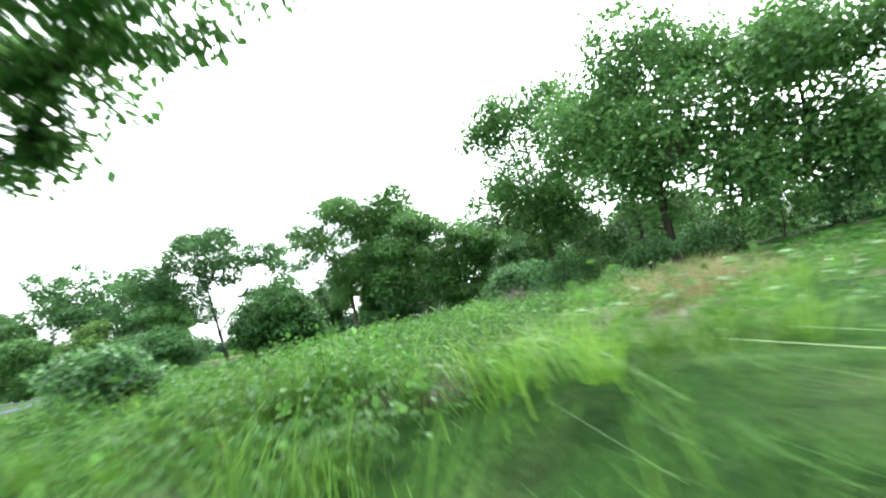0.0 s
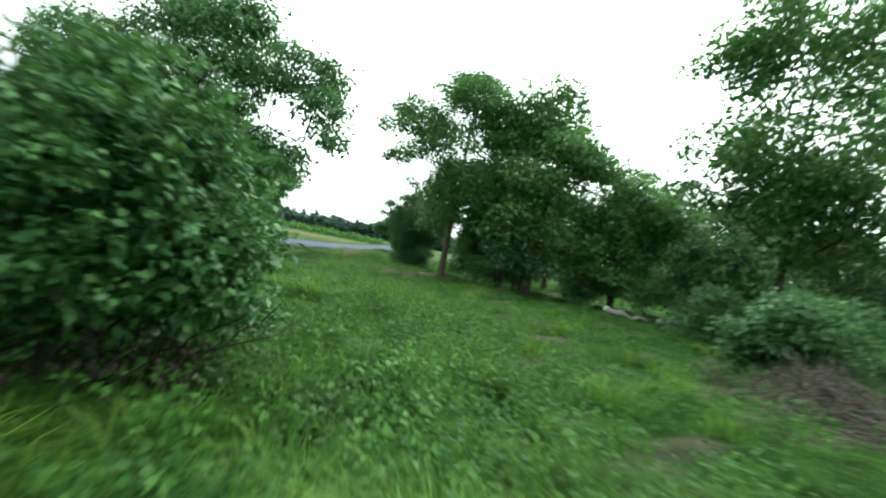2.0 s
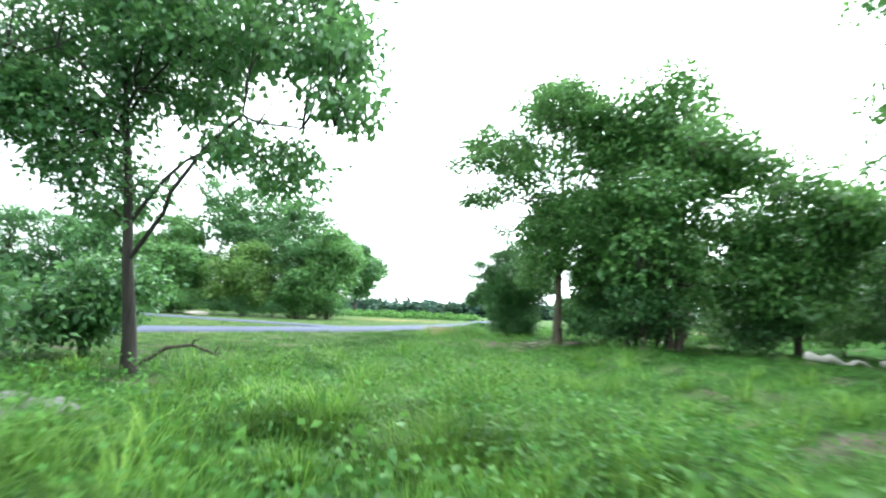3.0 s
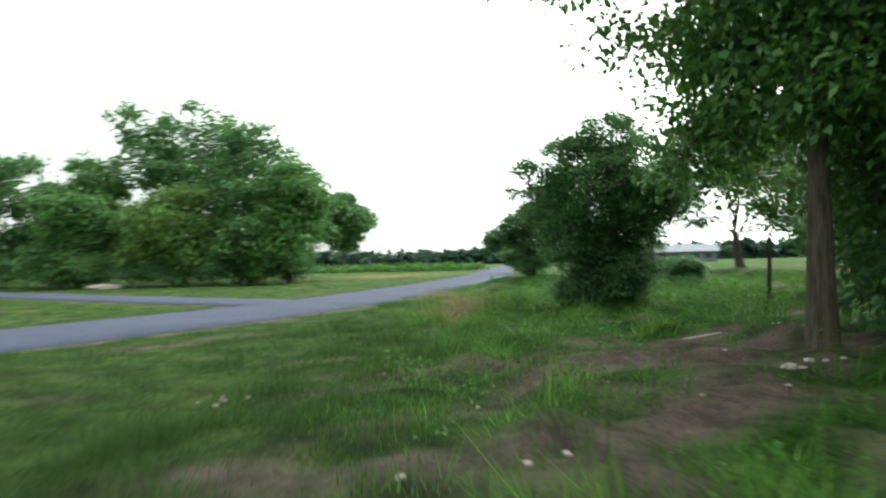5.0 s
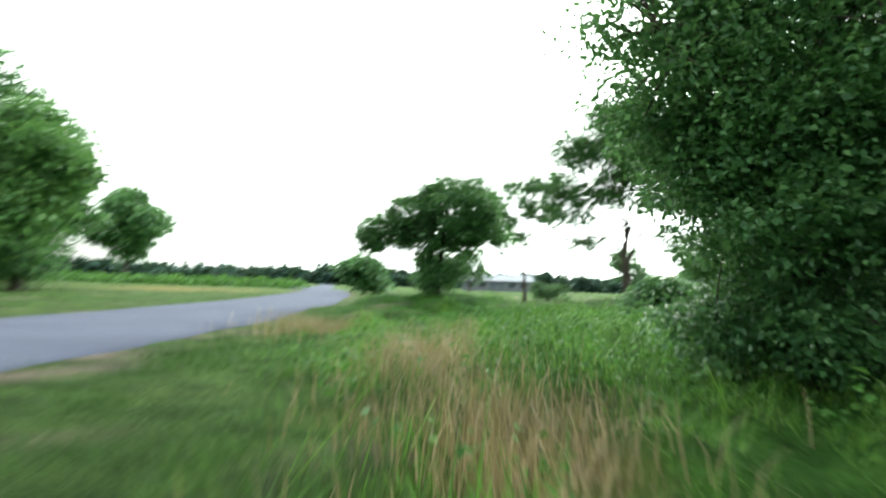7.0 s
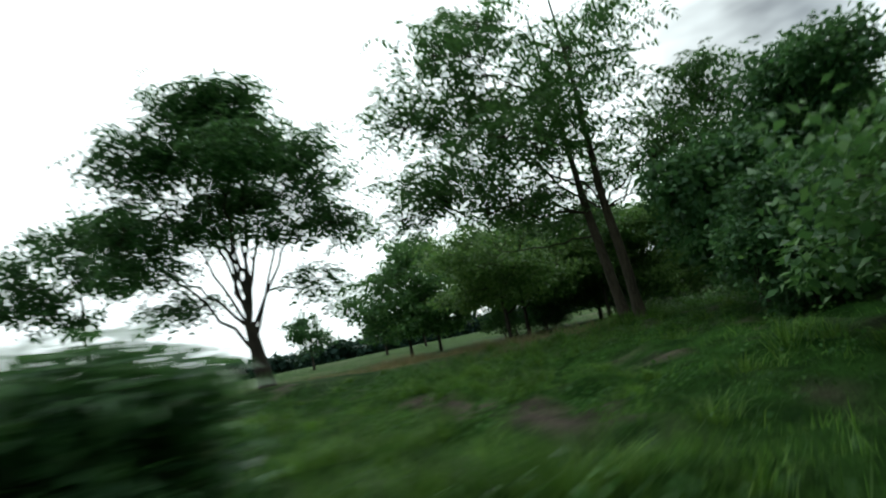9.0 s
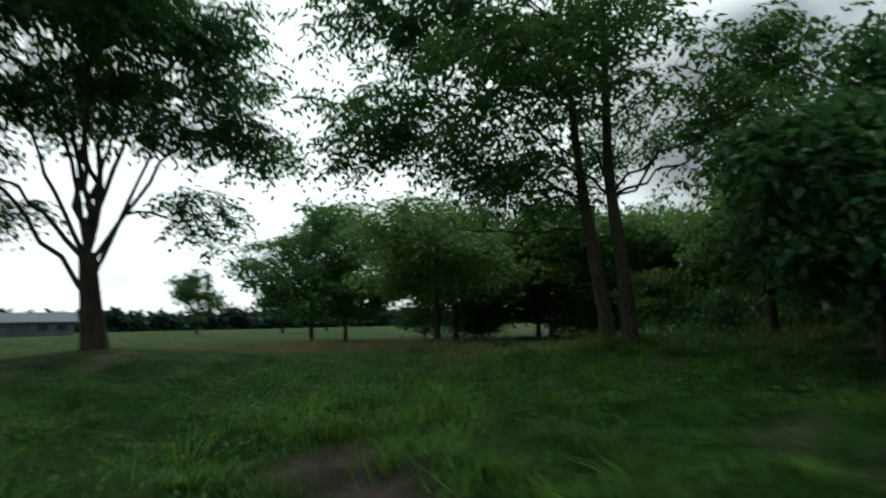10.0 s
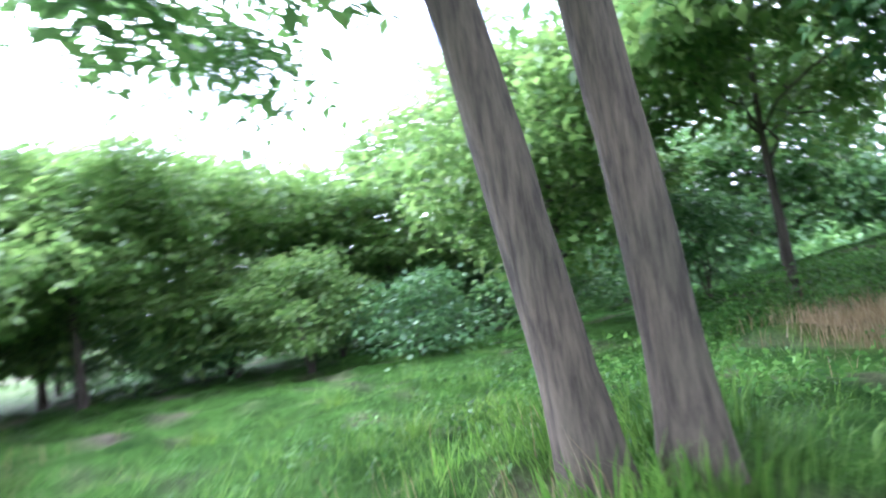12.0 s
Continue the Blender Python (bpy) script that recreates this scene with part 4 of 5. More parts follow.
# clump beyond the lane
for k, (tx, ty, tr, th, lo, lf) in enumerate([(-37.5, 58.2, 4.8, 11.8, 0.6, LEAF_DEEP), (-32.6, 52.5, 2.8, 5.4, 0.3, LEAF_FRESH), (-30.1, 56.0, 3.6, 9.4, 0.4, LEAF_DEEP), (-26.9, 55.2, 2.3, 6.4, 0.4, LEAF_MID), (-42.4, 55.3, 4.0, 8.4, 0.3, LEAF_MID), (-38.0, 50.8, 2.6, 5.0, 0.3, LEAF_MID), (-48.5, 53.1, 4.4, 8.2, 0.3, LEAF_DEEP), (-54.1, 48.8, 4.6, 8.2, 0.3, LEAF_DEEP), (-31.9, 62.0, 3.4, 7.2, 0.4, LEAF_DEEP), (-61.3, 44.5, 4.2, 7.8, 0.3, LEAF_MID), (-28.4, 53.4, 1.8, 3.4, 0.2, LEAF_MID)]):
    tree("tree", tx, ty, "full leafy tree in the clump beyond the lane", "tree", lobes_round(90 + k, 10, tr, th * 1.06, lo * 0.5, 0.8), 0.17, lf, BARK_DARK, 90 + k, 340, 48 if k in (1, 2, 3, 5, 10) else 36, 0.26 if k in (1, 2, 3, 5, 10) else 0.34, 0.5, 5, fork=0.2, group="lane clump trees", inner=0.6)
for k, (tx, ty, tr, th) in enumerate([(-66.0, 130.0, 7.0, 15.5), (-12.5, 84, 2.2, 3.4), (-9.5, 118, 3.2, 6.5), (12, 116, 3.2, 7.0), (20, 112, 3.0, 6.4), (28, 118, 3.0, 6.2), (-16.5, 70, 1.5, 2.2)]):
    tree("tree", tx, ty, "lone leafy tree out on the far field", "tree", lobes_round(110 + k, 8, tr, th, 0.12 * th), 0.16 if k else 0.4, LEAF_DEEP, BARK_DARK, 110 + k, 160 if k else 420, 36, 0.3 if k else 0.75, 0.42 if k else 1.05, 5, fork=0.2, group="far field trees")

# shrubs filling the feet of the woods
shrubs = [tree("shrub", *p, "leafy undergrowth shrub at the feet of the trees", "shrub", lobes_round(130 + k, 6, r, h, 0.1), 0.03, lf, BARK_DARK, 130 + k, 110, 30, 0.12, 0.26, 4, stems=3, fork=0.1, group="undergrowth", twig_r=0.006)
          for k, (p, r, h, lf) in enumerate([((3.6, 28.4), 1.3, 1.7, LEAF_DEEP), ((-2.6, 33.9), 1.2, 1.3, LEAF_DEEP), ((14.0, 63.4), 1.4, 1.9, LEAF_MID)])]
for k, (sx_, sy_) in enumerate([(-2.9, 32.4), (-3.2, 34.6), (6.5, 28.0), (5.0, 26.2), (9.4, 20.6), (11.0, 18.6), (7.4, 33.4), (4.2, 33.2), (2.9, 37.4), (0.4, 34.2), (-4.1, 33.6), (-0.1, 36.4), (14.6, 17.6), (11.4, 67.6), (16.9, 60.6), (18.4, 57.4), (17.4, 53.6), (12.4, 68.2), (17.0, 65.0), (19.6, 61.4), (10.2, 69.4), (12.2, 53.2), (12.8, 49.6), (7.0, 48.4), (3.0, 48.6), (0.6, 44.8), (-0.4, 46.0), (15.2, 66.6), (20.8, 56.6), (13.8, 55.4), (-9.3, 18.9), (8.0, 22.4), (11.6, 22.8), (12.8, 18.4), (-29.5, 52.0), (-35.4, 49.7), (-31.6, 50.9), (-33.4, 50.3), (-27.8, 53.5), (-26.4, 55.1), (-37.9, 49.7), (-40.6, 50.2), (-43.6, 49.7), (-38.7, 52.2), (-44.6, 51.1), (10.6, 66.4), (14.6, 62.2), (16.4, 58.6), (13.4, 58.0), (9.4, 27.0), (12.6, 29.0)]):
    copy_thing(shrubs[k % 3], pose(sx_, sy_, float(terrain(sx_, sy_)), 0, 0, 47 * k % 360))


# distant woods all round
def woods(name, label, seed, arcs, mat, size=2.6, per=22):
    rng = np.random.RandomState(seed)
    centres, spread = [], []
    for a0, a1, dist, height, step in arcs:
        n = int(radians(a1 - a0) * dist / step)
        for k in range(n):
            a = radians(a0 + (a1 - a0) * (k + rng.uniform(-0.4, 0.4)) / n)
            d = dist * rng.uniform(0.94, 1.1)
            h = height * rng.uniform(0.6, 1.15)
            for _ in range(5):
                r = rng.uniform(0.5, 1.0)
                centres.append((-3 - math.sin(a) * d + rng.normal() * 2.4, 35 + math.cos(a) * d + rng.normal() * 2.4, h * (1.15 * r - 0.45)))
                spread.append(rng.uniform(1.3, 2.2) * height / 9)
    c, s = np.array(centres), np.array(spread)
    v, f = clump_leaves(rng, c, s, per, size, 0.7, 0.2)
    ob = part_np(name, v, f, mat)
    return tagged(ob, label, "woods", kind="stuff")


woods("distant_woods", "line of distant green woods with haze put into the leaf colour", 7, [(-75, 75, 240, 7.6, 1.5), (75, 200, 120, 9, 2.6), (215, 285, 75, 8, 2.6)], LEAF_HAZED, 2.4, 34)

woods("wood_interior", "leafy depth of the wood behind the tree row", 9, [(-128, -44, 36, 5.6, 0.9), (-128, -44, 42, 6.8, 1.2)], LEAF_MID, 0.6, 38)


# ---------------------------------------------------------------- grass
def blades(rng, x, y, height, width, lean=0.45, a=None, short=False):
    """Bent, tapering grass blades."""
    n = len(x)
    z = terrain(x, y) - 0.015
    a = rng.uniform(0, 2 * np.pi, n) if a is None else a
    d = np.stack([np.cos(a), np.sin(a), np.zeros(n)], -1)
    side = np.stack([-np.sin(a), np.cos(a), np.zeros(n)], -1)
    p = np.stack([x, y, z], -1)
    h, w = height[:, None], width[:, None]
    k = (lean * rng.uniform(0.2, 1.3, n))[:, None]
    up = np.array([0, 0, 1.0])
    m = p + up * h * 0.55 + d * h * k * 0.3
    t = p + up * h * (1 - 0.25 * k) + d * h * k
    if short:
        v = np.stack([p - side * w * 0.5, p + side * w * 0.5, t + side * w * 0.1, t - side * w * 0.1], 1).reshape(-1, 3)
        return v, np.arange(4 * n).reshape(-1, 4)
    v = np.stack([p - side * w * 0.5, p + side * w * 0.5, m + side * w * 0.38, m - side * w * 0.38, t + side * w * 0.06, t - side * w * 0.06], 1).reshape(-1, 3)
    b = np.arange(n)[:, None] * 6
    f = np.concatenate([b + [0, 1, 2, 3], b + [3, 2, 4, 5]], 0)
    return v, f


WAY_X = [0, 0.1, -0.4, -2.2, -4.2, -6.6, -9.0, -10.4, -10.9, -8.6, -5.0, -4.4, -2.4, 0.8, 5.0, 9.5]
WAY_Y = [-1, 7, 11, 16, 21, 26, 30, 34, 38, 41.2, 44.6, 48.5, 51.8, 55, 56.5, 57]


def scatter(rng, n, spread, along=(0, 15)):
    """Places strewn along the flown strip of the plan, denser near its middle."""
    s = rng.uniform(along[0], along[1], n)
    k = np.arange(len(WAY_X))
    x, y = np.interp(s, k, WAY_X), np.interp(s, k, WAY_Y)
    r = np.abs(rng.standard_t(3, n)) * spread
    a = rng.uniform(0, 2 * np.pi, n)
    return x + np.cos(a) * r, y + np.sin(a) * r


def off_road(x, y):
    return (road_off(x, y) > ROAD_W / 2 + 0.02) & (side_off(x, y) > 1.2)


def grow(name, label, mat, seed, n, spread, kind_of, height, width, lean=0.5, along=(0, 15), tuft=0.14, per=26, short=False):
    """Grass: two thirds in tufts that lean outward, the rest strewn between them."""
    rng = np.random.RandomState(seed)
    tx, ty = scatter(rng, n // per, spread, along)
    tall = np.clip(1 + 0.35 * smooth_noise(tx, ty, 1.5, seed + 60) + rng.normal(size=len(tx)) * 0.22, 0.45, 1.8)
    pick = rng.randint(0, len(tx), n)
    loose = rng.uniform(0, 1, n) < 0.34
    off = rng.normal(size=(n, 2)) * np.where(loose, 0.6, tuft)[:, None]
    x, y = tx[pick] + off[:, 0], ty[pick] + off[:, 1]
    a = np.arctan2(off[:, 1], off[:, 0]) + rng.normal(size=n) * np.where(loose, 3.0, 0.6)
    want = kind_of(x, y)
    patch = 0.6 + 0.4 * smooth_noise(x, y, 1.7, seed + 50)
    keep = off_road(x, y) & (rng.uniform(0, 1, n) < want * np.clip(patch + 0.35, 0.25, 1)) & (np.hypot(x + 3, y - 30) < 70)
    x, y, a, h = x[keep], y[keep], a[keep], np.where(loose, 0.6, tall[pick])[keep]
    far = np.clip(np.min([np.hypot(x - p, y - q) for p, q in zip(WAY_X, WAY_Y)], axis=0) / 6.0, 0.7, 4.0)
    h = h * (1 - 0.6 * bump_at(x, y, -3.0, 48.0, 5.0, 5.0))
    swell = smooth_noise(x, y, 4.2, 12) + 0.5 * smooth_noise(x, y, 9.0, 13)
    h = height * h * rng.uniform(0.55, 1.25, len(x)) * np.clip(0.75 + 0.55 * swell, 0.3, 1.7)
    v, f = blades(rng, x, y, h, width * far * rng.uniform(0.7, 1.4, len(x)), lean, a, short)
    ob = part_np(name, v, f, mat)
    return tagged(ob, label, "grass", kind="stuff")


grow("meadow_grass", "long fresh green meadow grass", GRASS_TALL, 201, 250000, 2.7, lambda x, y: meadow_at(x, y) * (1 - 0.95 * dirt_at(x, y)) * (1 - 0.85 * dry_at(x, y)), 0.19, 0.010, 1.0, (0, 15), 0.17, 60, True)
grow("mown_grass", "short mown grass beside the lane", GRASS_MOWN, 202, 230000, 3.4, lambda x, y: (1 - 0.8 * meadow_at(x, y)) * (1 - 0.8 * dirt_at(x, y)), 0.085, 0.010, 0.6, (4.0, 9.0), 0.2, 40, True)


def tussocks(label, mat, seed, n, spread, along, height, per=95):
    """Thick arching tussocks that stand out of the meadow as mounds."""
    rng = np.random.RandomState(seed)
    tx, ty = scatter(rng, n, spread, along)
    keep = off_road(tx, ty) & (rng.uniform(0, 1, n) < meadow_at(tx, ty) * (1 - dirt_at(tx, ty)) * (1 - dry_at(tx, ty))) & (rng.uniform(-0.9, 1, n) < smooth_noise(tx, ty, 1.2, seed))
    tx, ty = tx[keep], ty[keep]
    big = rng.uniform(0.55, 1.35, len(tx))
    k = np.repeat(np.arange(len(tx)), per)
    a = rng.uniform(0, 2 * np.pi, len(k))
    r = np.abs(rng.normal(size=len(k))) * 0.13 * big[k]
    x, y = tx[k] + np.cos(a) * r, ty[k] + np.sin(a) * r
    h = height * big[k] * rng.uniform(0.55, 1.2, len(k))
    v, f = blades(rng, x, y, h, 0.009 * rng.uniform(0.7, 1.5, len(k)), 1.25, a + rng.normal(size=len(k)) * 0.4)
    tagged(part_np("grass_tussocks", v, f, mat), label, "grass", kind="stuff")


tussocks("lush arching tussocks of bright green grass", GRASS_LUSH, 240, 1500, 2.3, (0, 4.4), 0.30)
tussocks("arching tussocks of green grass in the shade", GRASS_LUSH, 241, 700, 2.6, (8.5, 14.5), 0.2)


def dry_grass():
    """Straw-coloured stands on the dry spots."""
    rng = np.random.RandomState(203)
    xs, ys = [], []
    for cx, cy, rx, ry in DRY_SPOTS:
        n = int(3200 * (rx * ry) ** 0.5)
        xs.append(cx + rng.normal(size=n) * rx * 0.75)
        ys.append(cy + rng.normal(size=n) * ry * 0.75)
    x, y = np.concatenate(xs), np.concatenate(ys)
    keep = off_road(x, y) & (rng.uniform(0, 1, len(x)) < 0.25 + dry_at(x, y))
    x, y = x[keep], y[keep]
    h = 0.29 * np.clip(1 + 0.4 * smooth_noise(x, y, 1.1, 263), 0.5, 1.5) * rng.uniform(0.5, 1.3, len(x))
    v, f = blades(rng, x, y, h, 0.006 * rng.uniform(0.7, 1.4, len(x)), 0.6, None)
    tagged(part_np("dry_grass", v, f, GRASS_DRY), "stands of tall dry straw-coloured grass", "grass", kind="stuff")


dry_grass()


def base_tufts():
    """Rank tufts round the feet of the twin stems."""
    rng = np.random.RandomState(231)
    n = 900
    a = rng.uniform(0, 2 * np.pi, n)
    r = 0.24 + np.abs(rng.normal(size=n)) * 0.3
    k = rng.randint(0, 2, n)
    x, y = 5.42 + np.cos(a) * r, 55.55 + np.where(k, 0.22, -0.24) + np.sin(a) * r
    v, f = blades(rng, x, y, rng.uniform(0.1, 0.38, n), np.full(n, 0.012), 0.6, a)
    tagged(part_np("grass_tufts", v, f, GRASS_TALL), "rank grass round the walnut's foot", "grass", kind="stuff")


base_tufts()


def weeds(name, label, mat, seed, n, spread, height, size, along, where, per=30):
    """Low rounded mounds of small leaves."""
    rng = np.random.RandomState(seed)
    x, y = scatter(rng, n, spread, along)
    keep = off_road(x, y) & (rng.uniform(0, 1, n) < where(x, y)) & (rng.uniform(-0.5, 1, n) < smooth_noise(x, y, 1.3, seed + 9))
    x, y = x[keep], y[keep]
    h = height * rng.uniform(0.2, 1.0, len(x))
    c = np.stack([x, y, terrain(x, y) + h * 0.6], -1)
    v, f = clump_leaves(rng, c, 0.07 + 0.3 * h, per, size, 0.7, 0.15)
    return tagged(part_np(name, v, f, mat), label, "weeds", kind="stuff")


weeds("broadleaf_weeds", "low leafy weeds among the grass", WEED, 211, 9000, 2.6, 0.36, 0.046, (0, 4.2), lambda x, y: meadow_at(x, y) * (1 - dirt_at(x, y)))
weeds("broadleaf_weeds", "low leafy weeds among the shaded grass", WEED, 212, 2600, 3.0, 0.22, 0.045, (7.5, 15), lambda x, y: meadow_at(x, y) * (1 - dirt_at(x, y)))
weeds("rank_weeds", "rank knee-high weeds with broad leaves", WEED, 215, 5600, 2.6, 0.44, 0.058, (0.8, 3.4), lambda x, y: meadow_at(x, y) * (1 - dirt_at(x, y)) * (1 - dry_at(x, y)), 26)
def weed_patch(label, seed, n, x0, x1, y0, y1, height, size, per):
    """Rank weeds over one stretch of the meadow, in drifts."""
    rng = np.random.RandomState(seed)
    x, y = rng.uniform(x0, x1, n), rng.uniform(y0, y1, n)
    edge = np.minimum(np.minimum(x - x0, x1 - x), np.minimum(y - y0, y1 - y))
    keep = (rng.uniform(-0.6, 1, n) < smooth_noise(x, y, 1.1, seed + 9)) & (rng.uniform(0, 1.2, n) < edge) & (rng.uniform(0, 1, n) < (1 - dirt_at(x, y)) * (1 - dry_at(x, y)))
    x, y = x[keep], y[keep]
    h = height * rng.uniform(0.25, 1.0, len(x))
    c = np.stack([x, y, terrain(x, y) + h * 0.6], -1)
    v, f = clump_leaves(rng, c, 0.07 + 0.3 * h, per, size, 0.8, 0.15)
    tagged(part_np("rank_weeds", v, f, WEED), label, "weeds", kind="stuff")


weed_patch("rank dark weeds on the rise beside the walnut", 216, 1500, 5.4, 11.5, 49.4, 56.5, 0.5, 0.06, 26)
weed_patch("rank dark weeds between the vines and the stone heap", 219, 700, -6.4, -2.9, 14.6, 17.6, 0.5, 0.06, 30)
weed_patch("rank dark weeds beside the vine-covered tree", 218, 1900, -10.6, -4.4, 37.6, 46.5, 0.42, 0.055, 26)
weed_patch("low leafy weeds in the grass before the walnut", 217, 1300, -3.2, 5.0, 50.5, 57.5, 0.2, 0.045, 20)
weeds("tall_weeds", "taller weeds at the edge of the mown verge", WEED, 213, 1500, 3.0, 0.30, 0.045, (4.5, 9.0), lambda x, y: meadow_at(x, y) * (1 - dirt_at(x, y)) * (1 - dry_at(x, y)))


def field_strip():
    """Strip of rank growth across the far field beyond the lane."""
    rng = np.random.RandomState(220)
    x = rng.uniform(-75, -27, 1500)
    y = 84 + 0.25 * (x + 50) + rng.normal(size=1500) * 2.2 + 6
    c = np.stack([x, y, rng.uniform(0.02, 0.5, 1500)], -1)
    v, f = clump_leaves(rng, c, np.full(1500, 0.5), 9, 0.4, 0.7, 0.1)
    tagged(part_np("field_weeds", v, f, WEED), "strip of tall rank weeds across the field", "weeds", kind="stuff")


field_strip()


# ---------------------------------------------------------------- dead wood, stones, litter
def rough_log(name, label, a, b, r, mat, seed, category="log", bendy=0.04):
    rng = np.random.RandomState(seed)
    a, b = np.array(a, float), np.array(b, float)
    mid = (a + b) / 2
    zg = float(terrain(*mid[:2]))
    n = 14
    line = a + (b - a) * np.linspace(0, 1, n)[:, None]
    line += np.cumsum(rng.normal(size=(n, 3)) * bendy * np.linalg.norm(b - a) / n, axis=0) * [1, 1, 0.25]
    off = np.array([mid[0], mid[1], zg])
    rad = r * np.linspace(1, 0.55, n) * (1 + 0.08 * rng.normal(size=n))
    zs = terrain(line[:, 0], line[:, 1])
    line[:, 2] = (zs if r > 0.05 else np.linspace(zs[0], zs[-1], n) + 0.02) + rad * 0.75
    v, f = tube(line - off, rad, 10, 0.06, rng)
    caps = []
    for ring in (np.arange(10)[::-1], np.arange(10) + (n - 1) * 10):
        caps += [[ring[0], ring[k], ring[k + 1], ring[k + 2]] for k in range(1, 8, 2)]
    f = np.concatenate([f, np.array(caps)])
    ob = part_np(name, v, f, mat, smooth=True)
    ob.location = off
    return tagged(ob, label, category)


def rough_stone(name, label, x, y, size, mat, seed, category="stone", sink=0.25, up=0.0, flat=0.7, group=""):
    rng = np.random.RandomState(seed)
    bm = bmesh.new()
    bmesh.ops.create_icosphere(bm, subdivisions=3, radius=1.0)
    cuts = unit(rng.normal(size=(9, 3)))
    depth = rng.uniform(0.62, 0.9, 9)
    for v in bm.verts:
        p = np.array(v.co)
        for c, d in zip(cuts, depth):
            over = p @ c - d
            if over > 0:
                p = p - c * over * 0.9
        p = p * (1 + 0.03 * noise.noise(Vector(p * 4)))
        v.co = Vector((p[0] * size[0], p[1] * size[1], p[2] * size[2] * flat))
    ob = part(name, bm, mat)
    ob.location = (x, y, float(terrain(x, y)) + size[2] * flat * (1 - 2 * sink) * 0.8 + up)
    ob.rotation_euler = (0, 0, rng.uniform(0, 6.28))
    return tagged(ob, label, category, group)


rough_log("fallen_log", "long pale barkless fallen log in the grass", (0.8, 31.7, 0), (2.6, 33.4, 0), 0.10, PALE_WOOD, 301)
rough_log("fallen_log", "pale barkless piece of log in the grass", (4.2, 35.0, 0), (5.0, 35.2, 0), 0.07, PALE_WOOD, 307)
rough_log("fallen_log", "short pale fallen log in the grass", (2.9, 33.8, 0), (3.9, 35.0, 0), 0.09, PALE_WOOD, 302)
rough_log("dead_branch", "thin pale dead branch on bare earth", (-6.65, 34.15, 0), (-5.5, 34.7, 0), 0.013, PALE_WOOD, 303, "branch", 0.01)
rough_log("dead_branch", "thin pale dead branch on bare earth", (-6.0, 33.5, 0), (-5.3, 33.9, 0), 0.011, PALE_WOOD, 304, "branch", 0.01)
for k, (dx, dy, sx_, sy_, sz, up) in enumerate([(0, 0, 0.26, 0.2, 0.2, 0), (0.02, 0.02, 0.2, 0.15, 0.07, 0.2), (0.3, 0.1, 0.24, 0.18, 0.15, 0), (0.42, 0.3, 0.22, 0.17, 0.12, 0), (-0.28, -0.1, 0.22, 0.18, 0.17, 0), (-0.45, 0.1, 0.2, 0.16, 0.13, 0), (0.12, -0.22, 0.2, 0.15, 0.11, 0), (0.28, 0.1, 0.17, 0.13, 0.06, 0.14), (-0.26, -0.08, 0.16, 0.12, 0.06, 0.17)]):
    rough_stone("stone", "flat grey stone lying on the heap in the weeds" if up else "weathered grey stone of the heap in the weeds", -6.45 + 1.1 * dx, 17.75 + 1.1 * dy, (1.1 * sx_, 1.1 * sy_, 1.2 * sz), ROCK, 311 + k, up=1.2 * up, group="stone pile")
for k, (dx, dy, s) in enumerate([(0, 0, 0.10), (0.17, 0.08, 0.07), (-0.13, 0.1, 0.055), (0.08, -0.14, 0.05), (0.27, -0.04, 0.04), (0.05, 0.17, 0.06)]):
    rough_stone("stone", "pale stone in the small heap at the trunk's foot", -5.85 + dx, 32.2 + dy, (s, s * 0.7, s * 0.6), PALE_ROCK, 320 + k, group="stone heap")
rng_l = np.random.RandomState(77)
for k in range(14):
    cx, cy = [(-6.6, 31.6), (-7.2, 29.6), (-7.0, 30.6)][k % 3]
    s = rng_l.uniform(0.015, 0.035)
    rough_stone("stone", "small pale stone on the bare earth", cx + rng_l.normal() * 0.9, cy + rng_l.normal() * 0.8, (s, s * 0.8, s * 0.6), PALE_ROCK, 340 + k, group="scattered stones")
# Small stone shapes stand in for a scattered patch of pale litter.
for k, (dx, dy, s) in enumerate([(0, 0, 0.045), (0.16, 0.1, 0.03), (-0.1, 0.12, 0.028), (0.05, -0.14, 0.035), (-0.2, -0.05, 0.022)]):
    rough_stone("stone", "whitish stone standing in for pale litter in the mown grass", -10.15 + dx, 30.1 + dy, (s, s * 0.8, s * 0.5), PALE_ROCK, 380 + k, group="verge stones")
rough_stone("boulder", "pale low boulder at the edge of the clump", -33.5, 48.6, (1.1, 0.6, 0.34), PALE_ROCK, 390, "boulder")


def fallen_branch():
    """Dark broken branch arching out of the weeds at the leaning tree's foot."""
    rng = np.random.RandomState(411)
    x, y = -7.6, 20.9
    t = thing("dead_branch", x, y, float(terrain(x, y)), "dark broken branch arching out of the weeds", "branch")
    t.scale = (0.6, 0.6, 0.7)
    main = np.array([(-0.75, -0.4, -0.05), (-0.4, -0.1, 0.24), (0.0, 0.15, 0.30), (0.4, 0.35, 0.16), (0.75, 0.45, 0.03)])
    v, f = tube(main, [0.04, 0.034, 0.028, 0.022, 0.012], 7, 0.05, rng)
    part_np("branch_stem", v, f, BARK_DARK, t, smooth=True)
    for k, end in ((2, (0.45, 0.0, 0.42)), (3, (0.85, 0.1, 0.26)), (3, (0.6, 0.75, 0.2))):
        v, f = tube(bend(rng, main[k], end, 0.1, 5, 0.05), np.linspace(0.018, 0.005, 5), 5)
        part_np("twig", v, f, BARK_DARK, t, smooth=True)


fallen_branch()


